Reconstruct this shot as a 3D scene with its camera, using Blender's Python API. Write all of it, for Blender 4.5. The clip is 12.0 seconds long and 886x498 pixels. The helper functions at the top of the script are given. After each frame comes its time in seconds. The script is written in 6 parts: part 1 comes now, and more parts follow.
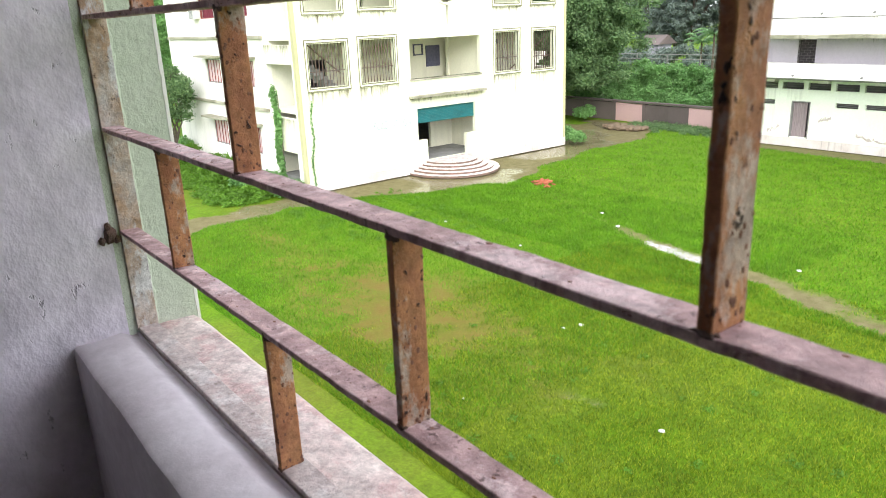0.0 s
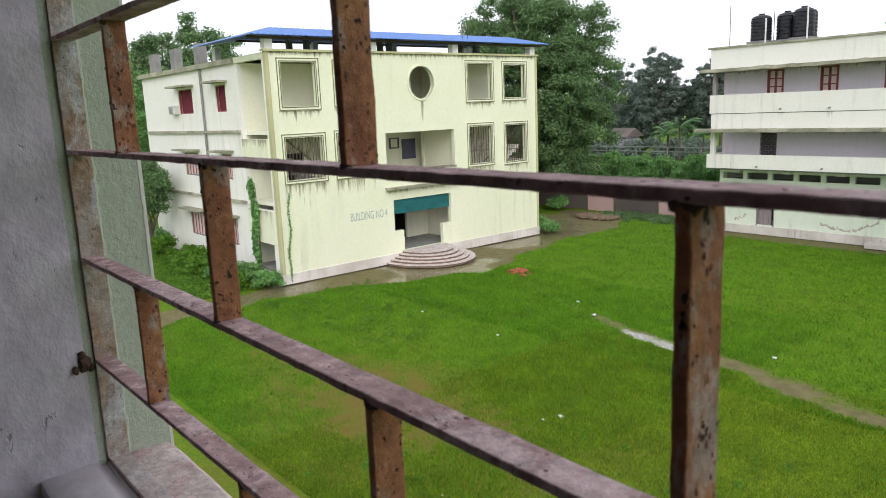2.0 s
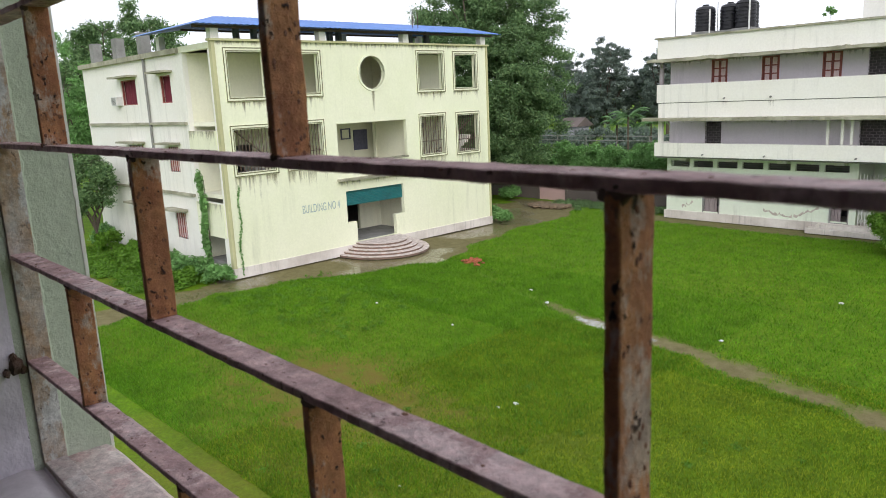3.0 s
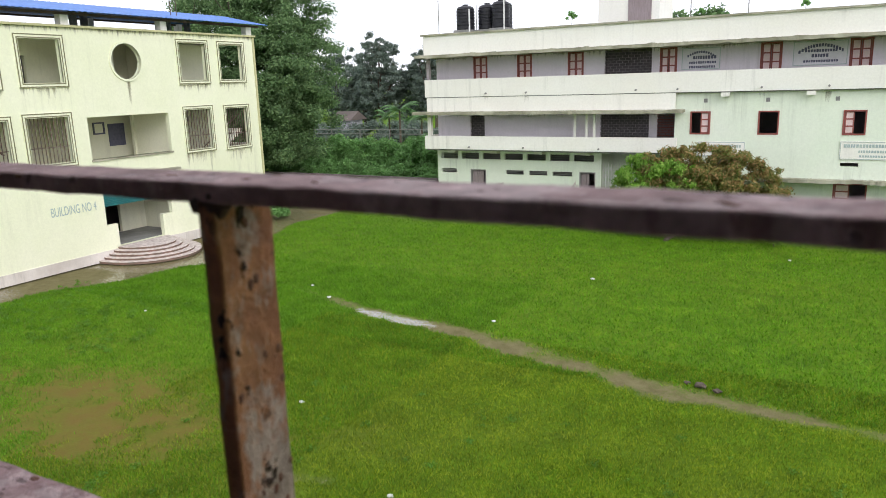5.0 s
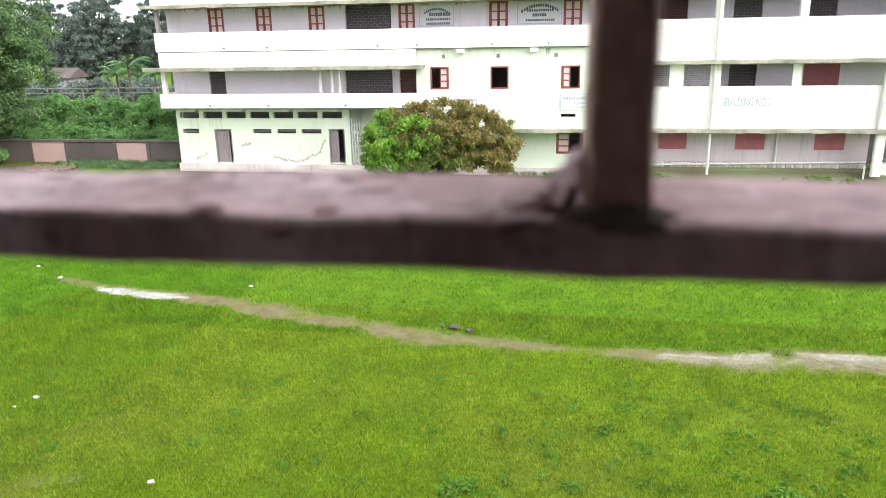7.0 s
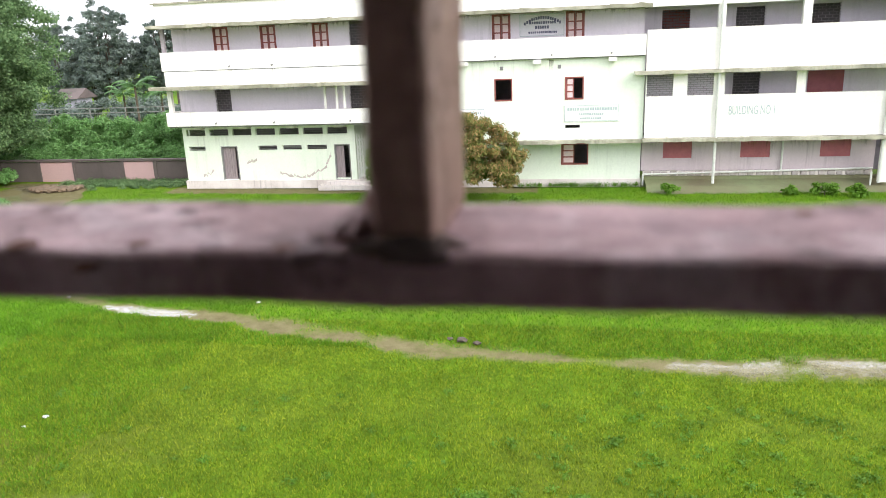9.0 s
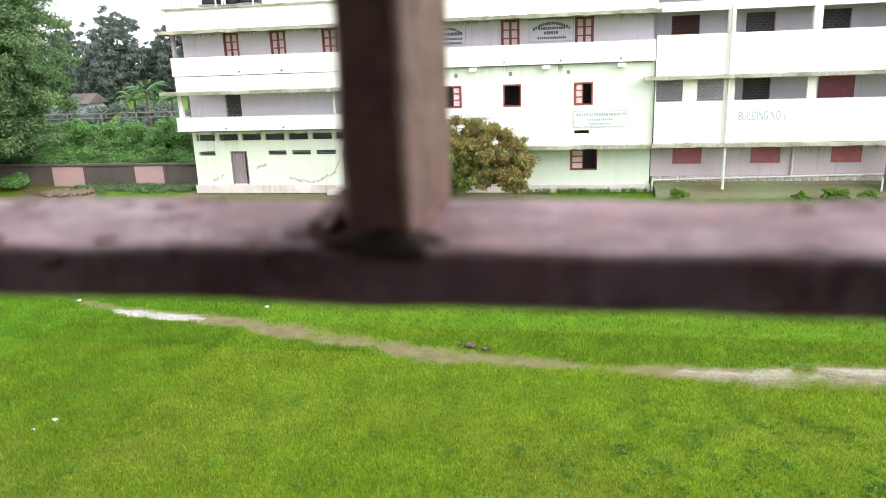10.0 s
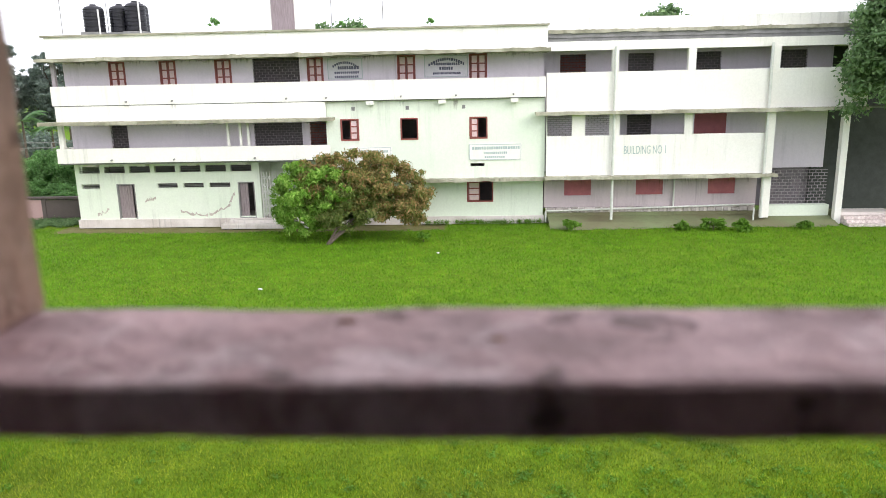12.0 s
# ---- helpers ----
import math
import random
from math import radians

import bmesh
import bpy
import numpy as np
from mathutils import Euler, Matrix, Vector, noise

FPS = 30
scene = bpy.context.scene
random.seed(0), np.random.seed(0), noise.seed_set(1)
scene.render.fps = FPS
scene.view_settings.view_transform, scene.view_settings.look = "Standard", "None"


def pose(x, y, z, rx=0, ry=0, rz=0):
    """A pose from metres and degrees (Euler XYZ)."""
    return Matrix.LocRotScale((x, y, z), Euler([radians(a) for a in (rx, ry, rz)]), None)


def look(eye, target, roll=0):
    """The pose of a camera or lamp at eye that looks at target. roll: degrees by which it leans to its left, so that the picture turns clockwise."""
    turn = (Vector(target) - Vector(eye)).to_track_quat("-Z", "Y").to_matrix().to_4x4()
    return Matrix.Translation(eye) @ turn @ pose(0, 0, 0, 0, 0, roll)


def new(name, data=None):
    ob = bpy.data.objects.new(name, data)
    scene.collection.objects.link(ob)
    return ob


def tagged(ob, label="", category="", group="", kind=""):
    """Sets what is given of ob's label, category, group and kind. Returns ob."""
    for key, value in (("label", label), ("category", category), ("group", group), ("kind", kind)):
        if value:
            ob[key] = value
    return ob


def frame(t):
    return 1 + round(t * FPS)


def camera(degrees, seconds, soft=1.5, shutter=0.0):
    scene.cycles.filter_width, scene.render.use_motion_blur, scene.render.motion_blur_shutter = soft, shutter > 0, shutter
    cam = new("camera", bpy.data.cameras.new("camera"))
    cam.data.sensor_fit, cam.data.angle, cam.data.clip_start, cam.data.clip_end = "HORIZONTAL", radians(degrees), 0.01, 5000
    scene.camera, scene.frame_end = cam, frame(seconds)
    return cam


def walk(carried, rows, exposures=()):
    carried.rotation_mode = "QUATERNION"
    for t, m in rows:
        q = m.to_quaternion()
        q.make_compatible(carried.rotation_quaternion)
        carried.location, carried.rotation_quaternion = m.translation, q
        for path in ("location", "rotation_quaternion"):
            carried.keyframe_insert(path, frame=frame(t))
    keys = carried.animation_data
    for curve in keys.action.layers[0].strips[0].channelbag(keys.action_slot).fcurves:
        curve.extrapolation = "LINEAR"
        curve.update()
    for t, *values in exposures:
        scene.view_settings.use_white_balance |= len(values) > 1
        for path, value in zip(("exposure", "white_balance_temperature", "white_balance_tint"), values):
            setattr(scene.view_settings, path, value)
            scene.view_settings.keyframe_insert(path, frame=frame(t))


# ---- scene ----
EYE_LIFT = 8.0          # the grille's second rail lies 8 m above the yard
cam = camera(62.7, 12.0, soft=0.85)
cam.data.dof.use_dof = True
cam.data.dof.focus_distance = 3.5
cam.data.dof.aperture_fstop = 21.0

# seconds, x, y, height over the rail, yaw, pitch, roll
PATH = [
    (0.0, 0.1566, -0.2484, -0.0219, 51.958, -17.722, 2.302),
    (0.5, 0.1576, -0.2465, 0.0008, 52.233, -15.353, 2.583),
    (1.0, 0.1577, -0.2450, 0.0194, 52.088, -12.591, 2.474),
    (1.5, 0.1609, -0.2497, 0.0316, 51.731, -10.532, 2.111),
    (2.0, 0.1587, -0.2481, 0.0330, 50.052, -10.831, 2.328),
    (2.5, 0.1583, -0.2422, 0.0328, 48.303, -11.373, 2.512),
    (4.5, 0.1663, -0.1819, 0.0262, 34.881, -12.514, 1.941),
    (5.0, 0.1738, -0.1556, 0.0272, 28.919, -12.868, 1.764),
    (5.5, 0.1737, -0.1262, 0.0264, 23.670, -12.991, 1.509),
    (6.0, 0.1960, -0.0934, 0.0254, 16.719, -13.621, 1.335),
    (6.5, 0.2146, -0.0925, 0.0229, 12.417, -15.678, 0.887),
    (7.0, 0.2374, -0.0753, 0.0195, 9.563, -16.662, 1.067),
    (9.0, 0.2605, -0.0721, 0.0211, 9.836, -15.634, 2.139),
    (9.5, 0.2623, -0.0694, 0.0208, 10.309, -15.361, 2.161),
    (10.0, 0.2629, -0.0681, 0.0190, 10.532, -15.201, 2.127),
    (10.5, 0.2645, -0.0707, 0.0210, 10.508, -15.187, 2.052),
    (11.0, 0.2752, -0.0746, 0.0254, 8.049, -14.727, 1.714),
    (11.5, 0.2908, -0.0739, 0.0274, 5.400, -14.218, 1.671),
    (12.0, 0.3050, -0.0670, 0.0291, 2.693, -12.916, 1.171),
]
EXPOSURES = [(t, e, 6500, tint) for t, e, tint in ((0.0, 1.22, 11), (0.5, 1.02, 11), (1.0, 0.77, 11), (1.5, 0.24, 11), (2.0, 0.15, 11), (2.5, 0.13, 11), (4.5, 0.22, 11.5), (5.5, 0.3, 12), (6.0, 0.46, 13), (6.5, 0.84, 14), (7.0, 1.12, 14.5), (9.0, 1.06, 15), (11.0, 0.95, 15), (12.0, 0.78, 14))]
walk(cam, [(t, pose(x, y, z + EYE_LIFT, 90 + pitch, roll, yaw)) for t, x, y, z, yaw, pitch, roll in PATH], EXPOSURES)

# ---- sky and sun: a bright overcast day after rain ----
world = bpy.data.worlds.new("overcast_sky")
scene.world = world
world.use_nodes = True
wn, wl = world.node_tree.nodes, world.node_tree.links
wn.clear()
w_out, w_bg = wn.new("ShaderNodeOutputWorld"), wn.new("ShaderNodeBackground")
w_sky, w_mix, w_tint = wn.new("ShaderNodeTexSky"), wn.new("ShaderNodeMixRGB"), wn.new("ShaderNodeHueSaturation")
w_sky.sky_type, w_sky.sun_disc = "NISHITA", False
w_sky.sun_elevation, w_sky.sun_rotation = radians(35), radians(124)
w_tint.inputs["Saturation"].default_value = 0.25
w_tint.inputs["Value"].default_value = 0.12
wl.new(w_sky.outputs[0], w_tint.inputs["Color"])
w_mix.inputs[0].default_value = 0.8
w_mix.inputs[2].default_value = (0.96, 0.99, 1.08, 1)
wl.new(w_tint.outputs[0], w_mix.inputs[1])
wl.new(w_mix.outputs[0], w_bg.inputs[0])
w_bg.inputs[1].default_value = 1.15
wl.new(w_bg.outputs[0], w_out.inputs[0])

sun = new("sun", bpy.data.lights.new("sun", "SUN"))
sun.data.energy, sun.data.angle, sun.data.color = 1.5, radians(40), (1.0, 0.97, 0.92)
sun.matrix_world = look((45, -12, 40), (-10, 25, 0))


# ---- helpers for materials ----
def mat_new(name, rough=0.7, metal=0.0, spec=0.4):
    m = bpy.data.materials.new(name)
    m.use_nodes = True
    n, l = m.node_tree.nodes, m.node_tree.links
    b = n["Principled BSDF"]
    b.inputs["Roughness"].default_value = rough
    b.inputs["Metallic"].default_value = metal
    b.inputs["Specular IOR Level"].default_value = spec
    return m, n, l, b


def c4(c):
    return (c[0], c[1], c[2], 1.0)


def noise_at(n, l, scale, stretch=(1, 1, 1), detail=4.0, rough=0.6, coords="Object", shift=(0, 0, 0)):
    tc, mp, nz = n.new("ShaderNodeTexCoord"), n.new("ShaderNodeMapping"), n.new("ShaderNodeTexNoise")
    mp.inputs["Scale"].default_value = stretch
    mp.inputs["Location"].default_value = shift
    l.new(tc.outputs[coords], mp.inputs[0])
    l.new(mp.outputs[0], nz.inputs["Vector"])
    nz.inputs["Scale"].default_value, nz.inputs["Detail"].default_value, nz.inputs["Roughness"].default_value = scale, detail, rough
    return nz.outputs["Fac"]


def ramp(n, l, fac, stops):
    r = n.new("ShaderNodeValToRGB")
    e = r.color_ramp.elements
    while len(e) < len(stops):
        e.new(0.5)
    for i, (p, c) in enumerate(stops):
        e[i].position = p
        e[i].color = c4(c) if not isinstance(c, (int, float)) else (c, c, c, 1)
    l.new(fac, r.inputs[0])
    return r.outputs[0]


def mix(n, l, fac, a, b, mode="MIX"):
    x = n.new("ShaderNodeMixRGB")
    x.blend_type = mode
    for k, v in ((0, fac), (1, a), (2, b)):
        if isinstance(v, (int, float)):
            x.inputs[k].default_value = v
        elif isinstance(v, tuple):
            x.inputs[k].default_value = c4(v)
        else:
            l.new(v, x.inputs[k])
    return x.outputs[0]


def bump(n, l, b, height, strength=0.3, dist=0.01):
    u = n.new("ShaderNodeBump")
    u.inputs["Strength"].default_value, u.inputs["Distance"].default_value = strength, dist
    l.new(height, u.inputs["Height"])
    l.new(u.outputs[0], b.inputs["Normal"])


def math_node(n, l, op, a, b=0.0):
    x = n.new("ShaderNodeMath")
    x.operation = op
    for k, v in ((0, a), (1, b)):
        if isinstance(v, (int, float)):
            x.inputs[k].default_value = v
        else:
            l.new(v, x.inputs[k])
    return x.outputs[0]


def plaster(name, base, dirt, streak=0.5, patch=0.4, rough=0.85, scale=1.0, mould=(0.06, 0.065, 0.05)):
    """Outdoor painted plaster: patchy paint, long vertical rain streaks and mould."""
    m, n, l, b = mat_new(name, rough, spec=0.25)
    big = ramp(n, l, noise_at(n, l, 0.35 * scale, detail=6), [(0.35, 0.0), (0.75, 1.0)])
    col = mix(n, l, math_node(n, l, "MULTIPLY", big, patch), base, dirt)
    st = ramp(n, l, noise_at(n, l, 1.0 * scale, (2.6, 2.6, 0.16), 7, 0.7), [(0.52, 0.0), (0.78, 1.0)])
    gate = ramp(n, l, noise_at(n, l, 0.22 * scale, detail=3, shift=(7, 3, 1)), [(0.42, 0.0), (0.62, 1.0)])
    st = math_node(n, l, "MULTIPLY", math_node(n, l, "MULTIPLY", st, gate), streak)
    col = mix(n, l, st, col, mould)
    fine = noise_at(n, l, 9 * scale, detail=8, rough=0.75)
    col = mix(n, l, 0.25, col, ramp(n, l, fine, [(0.3, 0.55), (0.7, 1.0)]), "MULTIPLY")
    l.new(col, b.inputs["Base Color"])
    bump(n, l, b, fine, 0.25, 0.02)
    return m


def simple(name, base, alt, scale=3.0, rough=0.7, metal=0.0, relief=0.2, spec=0.4, stretch=(1, 1, 1)):
    m, n, l, b = mat_new(name, rough, metal, spec)
    f = noise_at(n, l, scale, stretch, 7, 0.65)
    g = noise_at(n, l, scale * 9, stretch, 5, 0.7)
    col = mix(n, l, ramp(n, l, f, [(0.35, 0.0), (0.68, 1.0)]), base, alt)
    col = mix(n, l, 0.3, col, ramp(n, l, g, [(0.3, 0.5), (0.7, 1.0)]), "MULTIPLY")
    l.new(col, b.inputs["Base Color"])
    bump(n, l, b, g, relief, 0.01)
    return m


def leafy(name, a, bcol, c, rough=0.55):
    m, n, l, b = mat_new(name, rough, spec=0.3)
    geo = n.new("ShaderNodeNewGeometry")
    col = ramp(n, l, geo.outputs["Random Per Island"], [(0.0, a), (0.5, bcol), (1.0, c)])
    clump = ramp(n, l, noise_at(n, l, 0.9, detail=3), [(0.35, 0.65), (0.65, 1.15)])
    col = mix(n, l, 0.6, col, clump, "MULTIPLY")
    l.new(col, b.inputs["Base Color"])
    thin, blend = n.new("ShaderNodeBsdfTranslucent"), n.new("ShaderNodeMixShader")
    l.new(col, thin.inputs["Color"])
    blend.inputs[0].default_value = 0.38
    l.new(b.outputs[0], blend.inputs[1])
    l.new(thin.outputs[0], blend.inputs[2])
    l.new(blend.outputs[0], n["Material Output"].inputs["Surface"])
    return m


def streaks(name, tone):
    """Mould that has run down a wall from a sill: dense at the top edge, thinning into uneven tongues."""
    m, n, l, b = mat_new(name, 0.9, spec=0.15)
    tc, sep = n.new("ShaderNodeTexCoord"), n.new("ShaderNodeSeparateXYZ")
    l.new(tc.outputs["Generated"], sep.inputs[0])
    run = noise_at(n, l, 1.0, (7, 7, 0.35), 6, 0.65)
    wide = noise_at(n, l, 1.0, (1.6, 1.6, 0.5), 3, 0.6, shift=(3, 8, 2))
    spot = noise_at(n, l, 22, detail=5, rough=0.7)
    f = math_node(n, l, "ADD", math_node(n, l, "MULTIPLY", run, 1.25), math_node(n, l, "MULTIPLY", wide, 0.75))
    f = math_node(n, l, "ADD", f, math_node(n, l, "MULTIPLY", math_node(n, l, "POWER", sep.outputs[2], 1.6), 0.42))
    f = math_node(n, l, "ADD", f, math_node(n, l, "MULTIPLY", math_node(n, l, "SUBTRACT", spot, 0.5), 0.35))
    l.new(ramp(n, l, noise_at(n, l, 4, detail=4), [(0.3, tone), (0.7, tuple(c * 1.9 for c in tone))]), b.inputs["Base Color"])
    fac = ramp(n, l, math_node(n, l, "SUBTRACT", f, 1.0), [(0.24, 0.0), (0.68, 0.8)])
    l.new(fac, b.inputs["Alpha"])
    return m


def inner_paint():
    """Old lilac-grey distemper over rough trowelled plaster, with pits and scuffs."""
    m, n, l, b = mat_new("lilac_grey_wall_paint", 0.82, spec=0.25)
    big = noise_at(n, l, 2.6, detail=6, rough=0.65)
    mid = noise_at(n, l, 13, (1, 1, 0.85), 5, 0.6)
    fine = noise_at(n, l, 70, (1, 1, 0.6), 4, 0.6)
    col = ramp(n, l, big, [(0.3, (0.7, 0.64, 0.72)), (0.48, (0.86, 0.8, 0.88)), (0.7, (0.93, 0.88, 0.95))])
    col = mix(n, l, 0.5, col, ramp(n, l, mid, [(0.32, 0.5), (0.6, 1.0)]), "MULTIPLY")
    blot = noise_at(n, l, 5.5, detail=4, rough=0.7, shift=(2, 9, 4))
    col = mix(n, l, 0.25, col, ramp(n, l, blot, [(0.36, 0.62), (0.58, 1.0)]), "MULTIPLY")
    scuff = ramp(n, l, noise_at(n, l, 45, (1, 1, 0.5), 4, 0.6, shift=(4, 2, 8)), [(0.66, 0.0), (0.72, 0.7)])
    col = mix(n, l, scuff, col, (0.35, 0.33, 0.36))
    l.new(col, b.inputs["Base Color"])
    h = math_node(n, l, "ADD", math_node(n, l, "MULTIPLY", mid, 1.6), math_node(n, l, "MULTIPLY", fine, 0.16))
    bump(n, l, b, math_node(n, l, "SUBTRACT", h, math_node(n, l, "MULTIPLY", scuff, 0.8)), 0.7, 0.008)
    return m


# rust and old pale paint on flat iron bars
def rusty(name, rust, dark, paint, amount, pit=0.9):
    m, n, l, b = mat_new(name, 0.72, 0.0, 0.35)
    f = noise_at(n, l, 26, (1, 1, 0.6), 8, 0.7)
    g = noise_at(n, l, 130, detail=6, rough=0.7)
    p = noise_at(n, l, 16, (1, 1, 0.5), 6, 0.75, shift=(3, 1, 9))
    col = mix(n, l, ramp(n, l, f, [(0.36, 0.0), (0.62, 1.0)]), rust, dark)
    col = mix(n, l, math_node(n, l, "MULTIPLY", ramp(n, l, p, [(0.52, 0.0), (0.58, 1.0)]), amount), col, paint)
    vo, tc, mp = n.new("ShaderNodeTexVoronoi"), n.new("ShaderNodeTexCoord"), n.new("ShaderNodeMapping")
    l.new(tc.outputs["Object"], mp.inputs[0])
    mp.inputs["Scale"].default_value = (1, 1, 0.7)
    wn2, va = n.new("ShaderNodeTexNoise"), n.new("ShaderNodeMixRGB")
    wn2.inputs["Scale"].default_value, wn2.inputs["Detail"].default_value = 120, 3
    va.blend_type = "ADD"
    va.inputs[0].default_value = 0.018
    l.new(tc.outputs["Object"], wn2.inputs["Vector"])
    l.new(mp.outputs[0], va.inputs[1])
    l.new(wn2.outputs["Color"], va.inputs[2])
    l.new(va.outputs[0], vo.inputs["Vector"])
    vo.inputs["Scale"].default_value = 95
    pits = ramp(n, l, vo.outputs["Distance"], [(0.15, pit), (0.26, 0.0)])
    gate = ramp(n, l, noise_at(n, l, 18, detail=2, shift=(1, 5, 2)), [(0.45, 0.0), (0.52, 1.0)])
    mott = noise_at(n, l, 58, detail=5, rough=0.75, shift=(6, 6, 6))
    col = mix(n, l, 0.55, col, ramp(n, l, mott, [(0.36, 0.4), (0.6, 1.12)]), "MULTIPLY")
    pits = math_node(n, l, "MULTIPLY", pits, gate)
    col = mix(n, l, pits, col, (0.045, 0.02, 0.015))
    col = mix(n, l, 0.45, col, ramp(n, l, g, [(0.3, 0.45), (0.7, 1.0)]), "MULTIPLY")
    l.new(col, b.inputs["Base Color"])
    h = math_node(n, l, "ADD", g, math_node(n, l, "MULTIPLY", pits, 0.8))
    bump(n, l, b, math_node(n, l, "ADD", h, math_node(n, l, "MULTIPLY", mott, 1.2)), 0.8, 0.002)
    return m


M_RUST_UP = rusty("rusted_iron_upright", (0.64, 0.31, 0.14), (0.42, 0.17, 0.085), (0.66, 0.58, 0.5), 0.7, 1.0)
M_POST = rusty("flaking_white_post", (0.66, 0.62, 0.57), (0.52, 0.35, 0.22), (0.74, 0.74, 0.72), 0.9, 0.45)
M_RUST_RAIL = rusty("rusted_iron_rail", (0.71, 0.485, 0.475), (0.45, 0.28, 0.27), (0.9, 0.7, 0.69), 0.75, 0.6)
M_RUST_GREY = rusty("weathered_grey_brown_upright", (0.62, 0.4, 0.31), (0.42, 0.25, 0.19), (0.64, 0.54, 0.5), 0.35, 0.5)
M_RUST_DARK = simple("dark_rust_scab", (0.16, 0.075, 0.05), (0.28, 0.13, 0.08), 90, 0.8, 0, 0.4)
M_WELD = simple("burnt_weld", (0.1, 0.07, 0.06), (0.16, 0.09, 0.06), 60, 0.8, 0.0, 0.5)
M_INNER = inner_paint()
M_SILL_IN = simple("grey_cement_ledge", (0.72, 0.67, 0.7), (0.56, 0.5, 0.53), 7, 0.75, 0, 0.1)
M_SILL_OUT = rusty("pink_grey_sill_wash", (0.82, 0.72, 0.66), (0.7, 0.56, 0.52), (0.62, 0.38, 0.36), 0.55, 0.15)
M_SILL_BAR = rusty("whitewashed_bottom_rail", (0.7, 0.62, 0.58), (0.56, 0.45, 0.42), (0.76, 0.7, 0.67), 0.8, 0.25)
M_REVEAL = simple("pale_mint_reveal_paint", (0.54, 0.61, 0.47), (0.6, 0.66, 0.53), 7, 0.75, 0, 0.5)
# Unseen ceiling and floor (M_FLOOR) are darkened to keep grille fronts dim.
M_CEIL = simple("darkened_unseen_ceiling", (0.2, 0.18, 0.18), (0.13, 0.12, 0.12), 2, 0.9)
# Dark version of the wall paint: less bounce light reaches the bars from behind.
M_INNER_DIM = plaster("darkened_corridor_paint", (0.2, 0.175, 0.185), (0.14, 0.12, 0.13), 0.3, 0.6)
M_FLOOR = simple("corridor_cement_floor", (0.17, 0.15, 0.15), (0.11, 0.1, 0.1), 2, 0.6)

M_LIME = plaster("pale_lime_plaster", (0.85, 0.86, 0.67), (0.78, 0.81, 0.58), 0.25, 0.75)
M_STAIN = streaks("brown_mould_streaks", (0.13, 0.1, 0.055))
M_GROOVE = simple("dark_olive_groove", (0.24, 0.23, 0.13), (0.15, 0.14, 0.08), 3, 0.9)
M_LIME_TRIM = plaster("faded_olive_trim", (0.58, 0.56, 0.33), (0.42, 0.41, 0.23), 0.6, 0.7)
M_CREAM = plaster("cream_white_plaster", (0.88, 0.87, 0.82), (0.83, 0.8, 0.71), 0.35, 0.6)
M_MINT = plaster("pale_mint_plaster", (0.76, 0.84, 0.7), (0.83, 0.85, 0.77), 0.4, 0.6)
M_LILAC = plaster("lilac_white_plaster", (0.8, 0.74, 0.8), (0.72, 0.66, 0.72), 0.3, 0.6)
M_PINK = plaster("faded_pink_plaster", (0.58, 0.5, 0.52), (0.48, 0.4, 0.42), 0.5, 0.7)
M_ROOM = plaster("dull_green_verandah_wall", (0.88, 0.87, 0.72), (0.8, 0.79, 0.64), 0.2, 0.6)
M_SLAB = plaster("mouldy_concrete_slab", (0.5, 0.48, 0.38), (0.16, 0.16, 0.1), 0.7, 1.0, scale=2.2)
M_BASE = plaster("whitewashed_plinth", (0.78, 0.73, 0.69), (0.5, 0.44, 0.4), 0.7, 0.9, scale=2.0)
M_STEP = simple("pinkish_cement_steps", (0.82, 0.74, 0.7), (0.42, 0.33, 0.31), 6, 0.7)
M_GREYCON = simple("grey_bare_concrete", (0.3, 0.3, 0.29), (0.2, 0.2, 0.19), 1.5, 0.9)
M_BLUE = simple("blue_painted_sheet", (0.1, 0.24, 0.62), (0.06, 0.17, 0.5), 1.2, 0.45, 0.0, 0.1)
M_TEAL = simple("teal_shutter_paint", (0.02, 0.17, 0.18), (0.02, 0.12, 0.13), 2, 0.5)
M_RED = simple("brick_red_window_paint", (0.34, 0.1, 0.085), (0.24, 0.07, 0.06), 4, 0.6)
M_PALEPANE = simple("faded_pink_shutter_panel", (0.8, 0.64, 0.64), (0.7, 0.54, 0.54), 4, 0.6)
M_REDPANEL = simple("dull_red_shutter", (0.42, 0.13, 0.14), (0.33, 0.1, 0.12), 3, 0.6)
M_CURTAIN = simple("dark_red_curtain", (0.2, 0.035, 0.055), (0.13, 0.02, 0.035), 3, 0.9, stretch=(6, 6, 0.5))
# Dark colour stands in for the shade of rooms behind openings.
M_DARK = simple("shade_dark_room_wall", (0.26, 0.23, 0.25), (0.18, 0.17, 0.18), 2, 0.9)
# Near-black colour stands in for the deep shade inside the end bay.
M_HALL = simple("shade_dark_hall_wall", (0.07, 0.08, 0.07), (0.05, 0.055, 0.05), 2, 0.9)
M_PEEL = simple("bare_damp_plaster", (0.6, 0.54, 0.48), (0.44, 0.4, 0.35), 4, 0.9)
M_DOOR = simple("grey_plank_door", (0.36, 0.3, 0.31), (0.24, 0.19, 0.2), 4, 0.8, stretch=(5, 5, 0.4))
M_IRON = simple("dark_iron_bars", (0.09, 0.075, 0.07), (0.16, 0.09, 0.06), 10, 0.7)
M_BRICKGRILLE = simple("dark_lattice_screen", (0.4, 0.36, 0.38), (0.27, 0.24, 0.25), 5, 0.8)
M_WHITE = simple("white_painted_metal", (0.8, 0.8, 0.78), (0.66, 0.66, 0.64), 5, 0.5)
